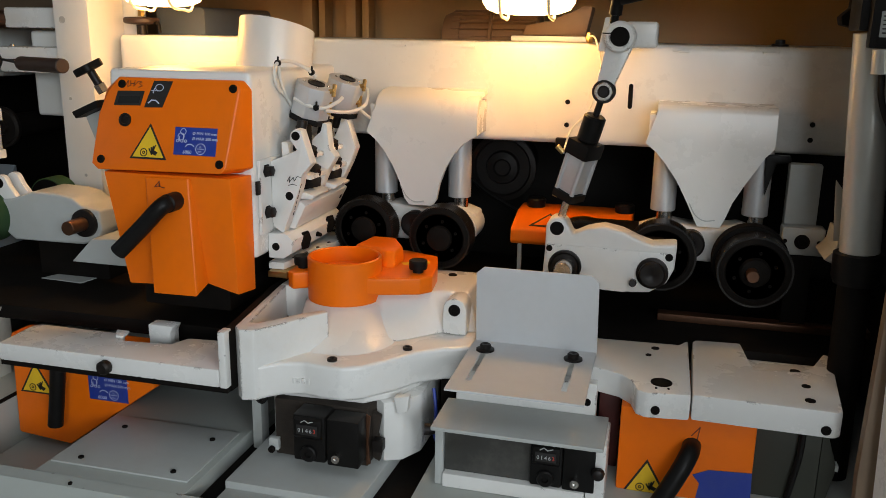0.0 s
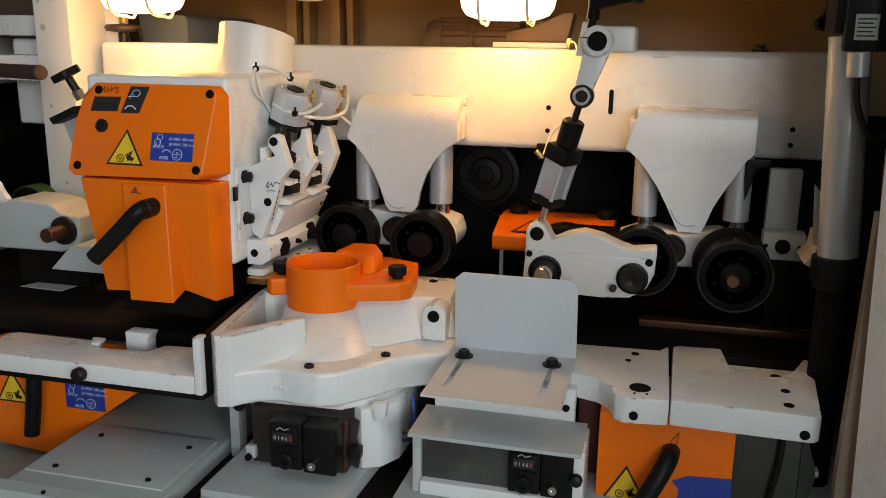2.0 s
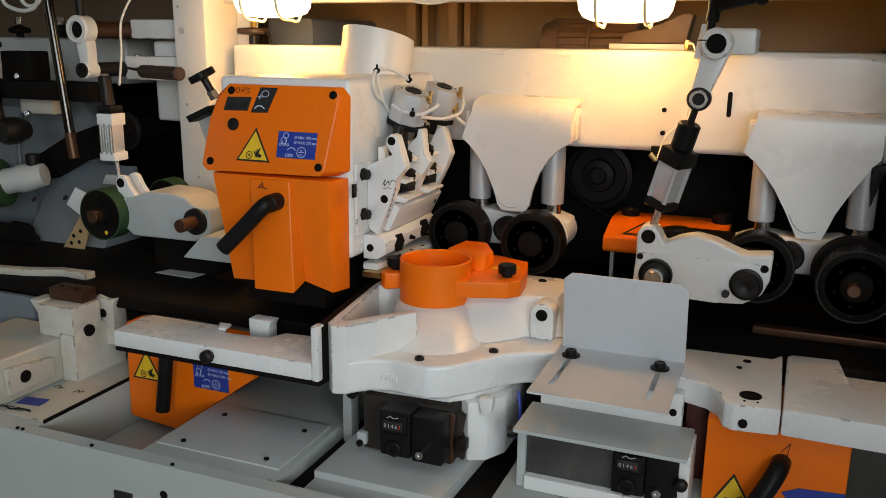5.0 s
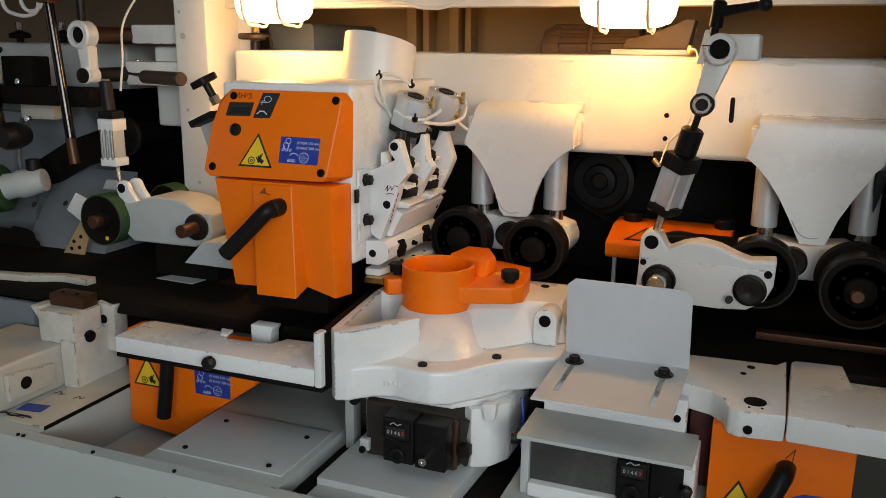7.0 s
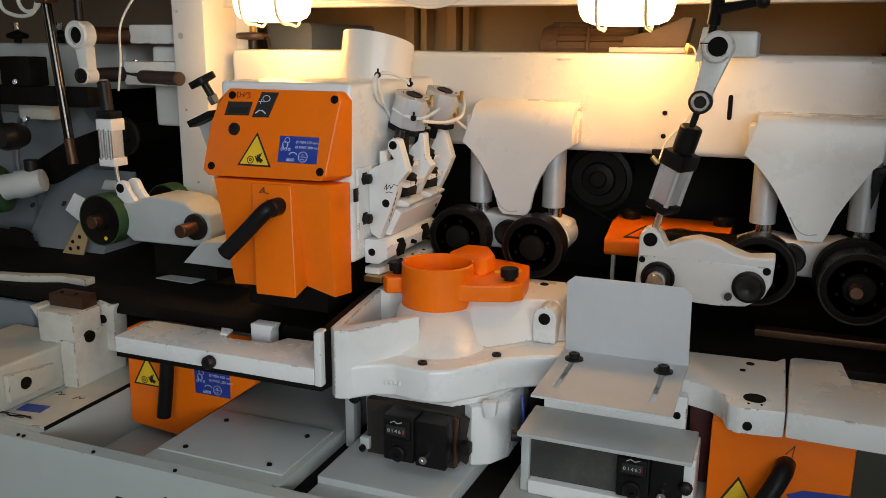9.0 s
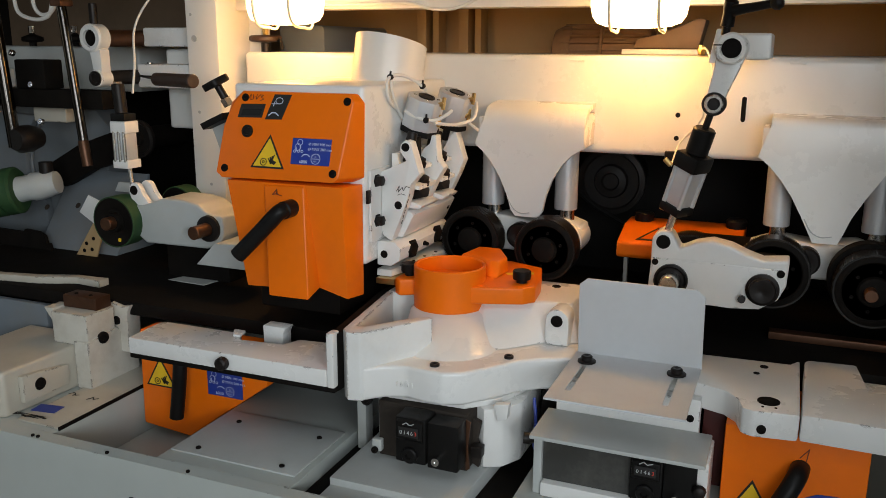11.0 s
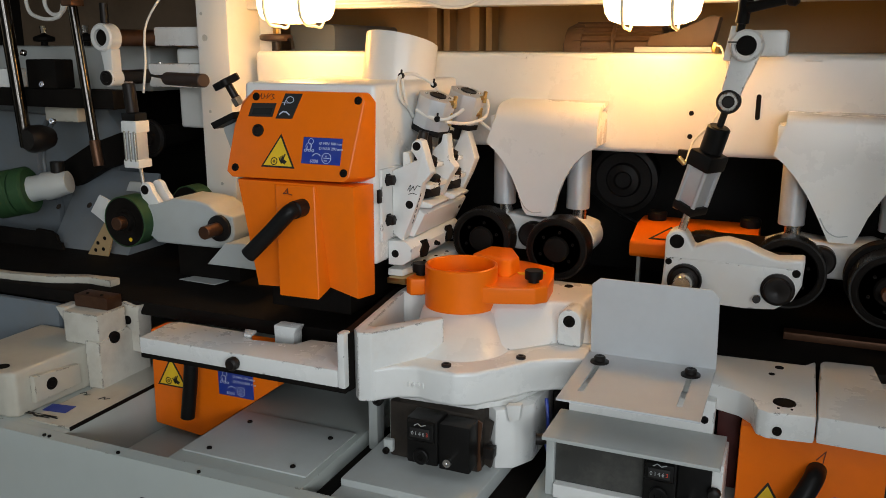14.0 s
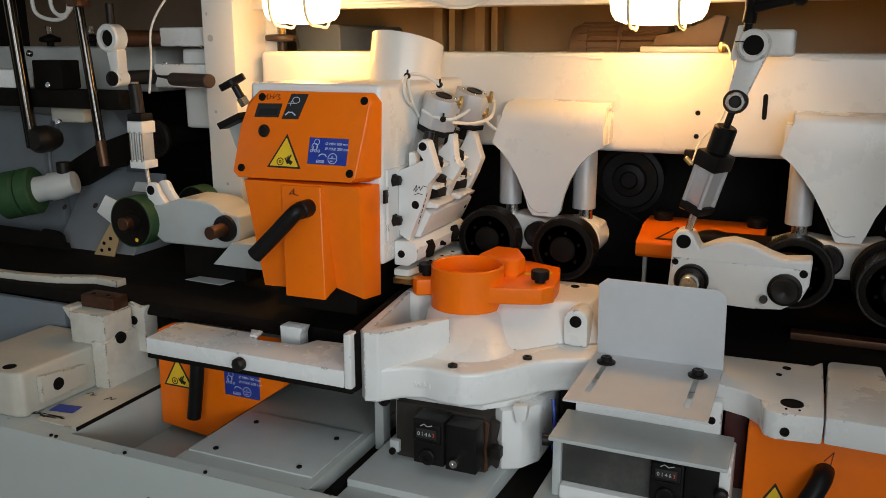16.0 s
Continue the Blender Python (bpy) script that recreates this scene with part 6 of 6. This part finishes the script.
def left_unit():
    green_roller((-1.488, 1.625, 1.054), 0.061, 0.05, "green rubber feed roller on a brown shaft")
    green_roller((-1.445, 1.80, 1.066), 0.050, 0.05, "green rubber feed roller behind the arm")
    a = thing("swing_lever", "white cast roller arm, greyed for shade, with a shaft and fork", "roller lever")
    poly = [(-1.455, 1.092), (-1.42, 1.096), (-1.36, 1.116), (-1.30, 1.114), (-1.265, 1.108), (-1.24, 1.090), (-1.198, 1.084), (-1.196, 1.040), (-1.208, 1.020), (-1.245, 1.006), (-1.42, 1.004), (-1.455, 1.030)]
    # grey enamel on the white arm puts its dimmer light into the colour
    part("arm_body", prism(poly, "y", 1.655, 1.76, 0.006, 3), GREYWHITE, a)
    part("fork", prism(arc(-1.448, 1.128, 0.018, 40, 200, 8) + [(-1.455, 1.09), (-1.40, 1.09), (-1.425, 1.12)], "y", 1.66, 1.675, 0.003), CAST, a)
    part("fork", prism(arc(-1.448, 1.128, 0.018, 40, 200, 8) + [(-1.455, 1.09), (-1.40, 1.09), (-1.425, 1.12)], "y", 1.70, 1.715, 0.003), CAST, a)
    hole_disc(a, (-1.450, 1.66, 1.128), (0, -1, 0), 0.011)
    part("bearing", turned([(0, 0.032), (0.012, 0.030), (0.014, 0.022), (0.014, 0)], (-1.235, 1.66, 1.055), (-1.235, 1, 1.055), 28), OXIDE, a)
    part("shaft", rod((-1.235, 1.597, 1.055), (-1.235, 1.66, 1.055), 0.0150), RUST, a, "brown steel shaft end")
    part("support", box(-1.40, -1.22, 1.70, 1.78, 0.9155, 1.0035, 0.004), STEELSHADE, a)
    c = thing("air_cylinder", "light aluminium air cylinder standing over the roller arm", "cylinder")
    part("tube", box(-1.520, -1.482, 1.682, 1.720, 1.192, 1.262, 0.004), ALU, c)
    part("top_cap", box(-1.524, -1.478, 1.678, 1.724, 1.258, 1.286, 0.003), WHITE, c)
    part("bottom_cap", box(-1.524, -1.478, 1.678, 1.724, 1.174, 1.194, 0.003), WHITE, c)
    for dx in (-0.015, 0.0, 0.015):
        part("tie_rod", rod((-1.501 + dx, 1.680, 1.19), (-1.501 + dx, 1.680, 1.262), 0.004, 10), STEEL, c)
    part("lower_rod", rod((-1.478, 1.69, 1.12), (-1.495, 1.70, 1.178), 0.005), STEEL, c)
    part("upper_yoke", box(-1.522, -1.480, 1.68, 1.72, 1.2865, 1.304, 0.002), BLACK, c)
    part("upper_rod", rod((-1.505, 1.70, 1.304), (-1.51, 1.70, 1.372), 0.015), OXIDE, c)
    part("nut", rod((-1.51, 1.70, 1.372), (-1.51, 1.70, 1.378), 0.010, 6), STEEL, c)


left_unit()


def left_links():
    l = thing("clamp_lever", "white clamp link between two brown steel bars", "machine arm")
    ax, az, bx, bz = -1.619, 1.478, -1.609, 1.382
    part("top_ring", ring((ax, 1.735, az), (ax, 1.775, az), 0.034, 0.020, 36, 0.004), CAST, l)
    part("bore", turned([(0, 0.0199), (0.002, 0.0199), (0.002, 0)], (ax, 1.745, az), (ax, 1, az), 28), STEELSHADE, l)
    part("link", prism([(ax - 0.010, az - 0.028), (ax + 0.026, az - 0.026), (bx + 0.016, bz + 0.010), (bx - 0.010, bz + 0.010)], "y", 1.74, 1.772, 0.005), CAST, l)
    part("low_ring", rod((bx, 1.735, bz), (bx, 1.775, bz), 0.021, 28, 0.003), CAST, l)
    part("low_pin", turned([(0, 0.018), (0.004, 0.018), (0.005, 0.012), (0.002, 0.010), (0.002, 0)], (bx, 1.735, bz), (bx, 1, bz), 24), OXIDE, l)
    part("pin", rod((-1.619, 1.755, 1.511), (-1.619, 1.755, 1.56), 0.010), OXIDE, l)
    part("upper_bar", rod((ax, 1.7755, az), (ax + 0.004, 1.985, az), 0.021), RUST, l, "brown steel bar")
    part("lower_bar", rod((bx, 1.7755, bz), (bx, 1.99, bz), 0.018), OXIDE, l)
    w = thing("wall_brackets", "white clamp blocks with slit and screws on the post", "bracket")
    part("upper_block", box(-1.60, -1.4215, 1.90, 1.99, 1.458, 1.506, 0.006), CAST, w)
    part("lower_block", box(-1.60, -1.4215, 1.87, 1.95, 1.355, 1.415, 0.006), CAST, w)
    part("slit", box(-1.6005, -1.54, 1.8685, 1.8705, 1.383, 1.386, 0), STEELSHADE, w)
    part("back_plate", box(-1.575, -1.4225, 1.9505, 2.02, 1.245, 1.452, 0.010, 3), WHITE, w)
    bolt(w, (-1.575, 1.89, 1.415), (0, 0, 1), 0.007, 0.004, mat=STEEL)
    g = thing("bar_grip", "dark brown round grip on a thin steel rod", "handle")
    part("grip", rod((-1.385, 1.690, 1.386), (-1.222, 1.615, 1.387), 0.0148, 24, 0.002), DARKBROWN, g)
    part("thin_rod", rod((-1.53, 1.80, 1.388), (-1.385, 1.690, 1.386), 0.003), OXIDE, g)


left_links()


def left_frame():
    f = thing("guide_shafts", "black steel guide shafts on a dark cross bar", "machine unit")
    part("shaft", rod((-1.862, 1.70, 1.205), (-1.893, 1.70, 1.62), 0.016), BLACKCHROME, f)
    part("shaft", rod((-1.616, 1.69, 1.175), (-1.662, 1.70, 1.55), 0.0115), BLACKCHROME, f)
    part("bright_end", rod((-1.6155, 1.69, 1.172), (-1.623, 1.69, 1.235), 0.0125), RUST, f)
    part("cap", box(-1.678, -1.644, 1.68, 1.72, 1.5505, 1.566, 0.003), RUST, f)
    part("cross_bar", box(-2.15, -1.60, 1.74, 1.79, 1.305, 1.352, 0.004), STEELSHADE, f)
    part("slide_block", box(-1.87, -1.77, 1.73, 1.79, 1.3525, 1.425, 0.004), STEELSHADE, f)
    part("left_block", box(-2.10, -1.95, 1.74, 1.80, 1.3525, 1.40, 0.004), CAST, f)
    part("stop_piece", box(-1.90, -1.785, 1.80, 1.84, 1.262, 1.304, 0.006), CREAM, f)
    for x, z in ((-1.815, 1.362), (-1.795, 1.270), (-1.87, 1.44)):
        bolt(f, (x, 1.73, z), (0, -1, 0.3), 0.008, 0.008, mat=STEEL)
    for x in (-2.06, -1.90):
        kn = part("knob", turned([(0, 0.010), (0.010, 0.010), (0.012, 0.027), (0.016, 0.030), (0.024, 0.029), (0.030, 0.014), (0.036, 0.0)], (x, 1.97, 1.458), (x, 1.97, 2), 18), STEELSHADE, f)
        part("stud", rod((x, 1.97, 1.492), (x, 1.97, 1.514), 0.009, 8), STEEL, kn, "bright threaded stud")
    part("shaft_foot", turned([(0, 0.026), (0.03, 0.035), (0.06, 0.035), (0.075, 0.026)], (-1.845, 1.76, 1.226), (-1.845, 1.0, 1.226), 28), OXIDE, f)
    b = thing("rear_beam", "white enamelled box beam behind the guide shafts", "beam")
    part("beam_body", box(-2.65, -1.70, 1.99, 2.20, 1.335, 1.458, 0.010, 3), GREYWHITE, b)
    part("lower_body", box(-2.65, -2.05, 2.05, 2.20, 0.9155, 1.334, 0.010, 3), SHADEGREY, b)
    k = thing("rear_case", "grey machine case with scuffed paint, darkened for shade", "machine casting")
    part("case", prism([(-2.50, 0.9155), (-1.80, 0.9155), (-1.80, 1.16), (-1.765, 1.21), (-1.83, 1.285), (-2.50, 1.30)], "y", 1.95, 2.04, 0.008), SHADEGREY, k)
    part("arch", hose([(-2.08, 1.945, 1.06), (-2.085, 1.945, 1.14), (-2.06, 1.945, 1.21), (-2.02, 1.945, 1.255)], 0.006), SHADEGREY, k)
    part("front_plate", prism([(-2.50, 0.9155), (-2.02, 0.9155), (-2.03, 1.05), (-2.09, 1.10), (-2.08, 1.20), (-2.03, 1.265), (-2.50, 1.285)], "y", 1.925, 1.9495, 0.006), SHADEGREY, k)
    part("dark_web", prism([(-1.98, 1.124), (-1.842, 1.195), (-1.717, 1.235), (-1.66, 1.235), (-1.66, 1.16), (-1.71, 1.150), (-1.80, 1.126), (-1.91, 1.071)], "y", 1.89, 1.924, 0.004), STEELSHADE, k)
    part("chute", prism([(1.80, 0.9155), (1.945, 1.115), (1.9485, 1.115), (1.9485, 0.9155)], "x", -1.93, -1.655, 0.002), SHADEGREY, k, "scuffed grey sloping chute")
    part("black_skirt", prism([(-2.40, 0.9155), (-1.86, 0.9155), (-1.865, 0.935), (-1.875, 0.935), (-1.88, 0.955), (-1.90, 0.965), (-1.95, 0.968), (-1.955, 0.960), (-2.40, 0.968)], "y", 1.775, 1.785, 0), STEELSHADE, k)
    for x, y, z, rr in ((-1.855, 1.879, 1.023, 0.010), (-1.845, 1.872, 1.012, 0.007), (-1.875, 1.872, 1.012, 0.008), (-1.965, 1.872, 1.012, 0.009)):
        part("scuff", turned([(0, rr), (0.0008, rr * 0.9), (0.0008, 0)], (x, y, z), (x, y - 0.81, z + 0.587), 7), SAWDUST, k)
    d = thing("rear_pulley", "dark small pulley behind the air cylinder", "pulley")
    part("disc", turned([(0, 0.05), (0.012, 0.052), (0.016, 0.044), (0.010, 0.040), (0.010, 0.020), (0.02, 0.018), (0.02, 0)], (-1.66, 1.93, 1.215), (-1.66, 1.0, 1.215), 36), OXIDE, d)
    part("hub", rod((-1.66, 1.93, 1.215), (-1.66, 2.459, 1.215), 0.03), STEELSHADE, d)
    s = thing("roller_spindle", "white spindle sleeve, greyed for shade, with green rubber rollers", "roller")
    # the grey enamel stands for shade on the white sleeve
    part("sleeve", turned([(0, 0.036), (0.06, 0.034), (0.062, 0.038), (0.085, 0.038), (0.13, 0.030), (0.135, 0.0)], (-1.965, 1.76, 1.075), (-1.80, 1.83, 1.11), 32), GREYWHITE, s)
    for k0, k1 in ((-0.075, -0.018), (-0.016, 0.024)):
        d = Vector((0.165, 0.07, 0.035)).normalized()
        o = Vector((-1.965, 1.76, 1.075))
        part("tyre", rod(o + d * k0, o + d * k1, 0.064, 40, 0.006), GREEN, s, "green rubber tyre")
    part("screw", rod((-1.875, 1.80, 1.12), (-1.875, 1.80, 1.155), 0.018), OXIDE, s)
    t = thing("chip_plate", "cream perforated plate leaning at the feed table", "plate")
    part("plate", prism([(-1.765, 0.9155), (-1.695, 0.9155), (-1.660, 1.00), (-1.695, 1.01)], "y", 1.77, 1.775, 0.001), TAN, t)
    for x, z in ((-1.735, 0.93), (-1.725, 0.95), (-1.708, 0.935), (-1.70, 0.965)):
        hole_disc(t, (x, 1.77, z), (0, -1, 0), 0.005)
    part("white_flap", prism([(-1.735, 1.035), (-1.70, 1.082), (-1.640, 1.06), (-1.66, 0.99)], "y", 1.765, 1.769, 0.001), WHITE, t)
    part("grey_flap", prism([(-1.69, 1.080), (-1.675, 1.106), (-1.615, 1.106), (-1.60, 1.080)], "y", 1.85, 1.858, 0.001), GREYWHITE, t)
    r = thing("side_rail", "cream curved guide rail on the black table", "rail")
    part("rail", prism([(-2.05, 1.500), (-1.73, 1.503), (-1.63, 1.518), (-1.54, 1.552), (-1.47, 1.546), (-1.47, 1.577), (-1.56, 1.572), (-1.645, 1.540), (-1.74, 1.522), (-2.05, 1.520)], "z", 0.9155, 0.932, 0.002), CREAM, r)
    p = thing("lower_cover", "grey sheet cover below the table", "panel")
    part("sheet", box(-2.2, -1.56, 1.472, 1.488, 0.7435, 0.884, 0.003), SHADEGREY, p)
    c = thing("cable_coil", "white cable hanging in loops from the roof", "cable")
    part("loop", hose([(-1.90, 1.78, 1.62), (-1.885, 1.77, 1.55), (-1.85, 1.77, 1.528), (-1.80, 1.77, 1.525), (-1.77, 1.77, 1.545), (-1.765, 1.78, 1.62)], 0.005), TUBE, c)
    part("loop", hose([(-1.83, 1.78, 1.62), (-1.825, 1.77, 1.56), (-1.80, 1.77, 1.535), (-1.76, 1.77, 1.55), (-1.75, 1.78, 1.62)], 0.005), TUBE, c)
    part("drop", hose([(-1.43, 1.80, 1.60), (-1.47, 1.78, 1.565), (-1.50, 1.76, 1.50), (-1.49, 1.74, 1.42), (-1.485, 1.72, 1.35)], 0.0028), TUBE, c)
    part("hanger", box(-1.92, -1.74, 1.76, 1.80, 1.61, 1.949, 0.003), STEELSHADE, c)


left_frame()
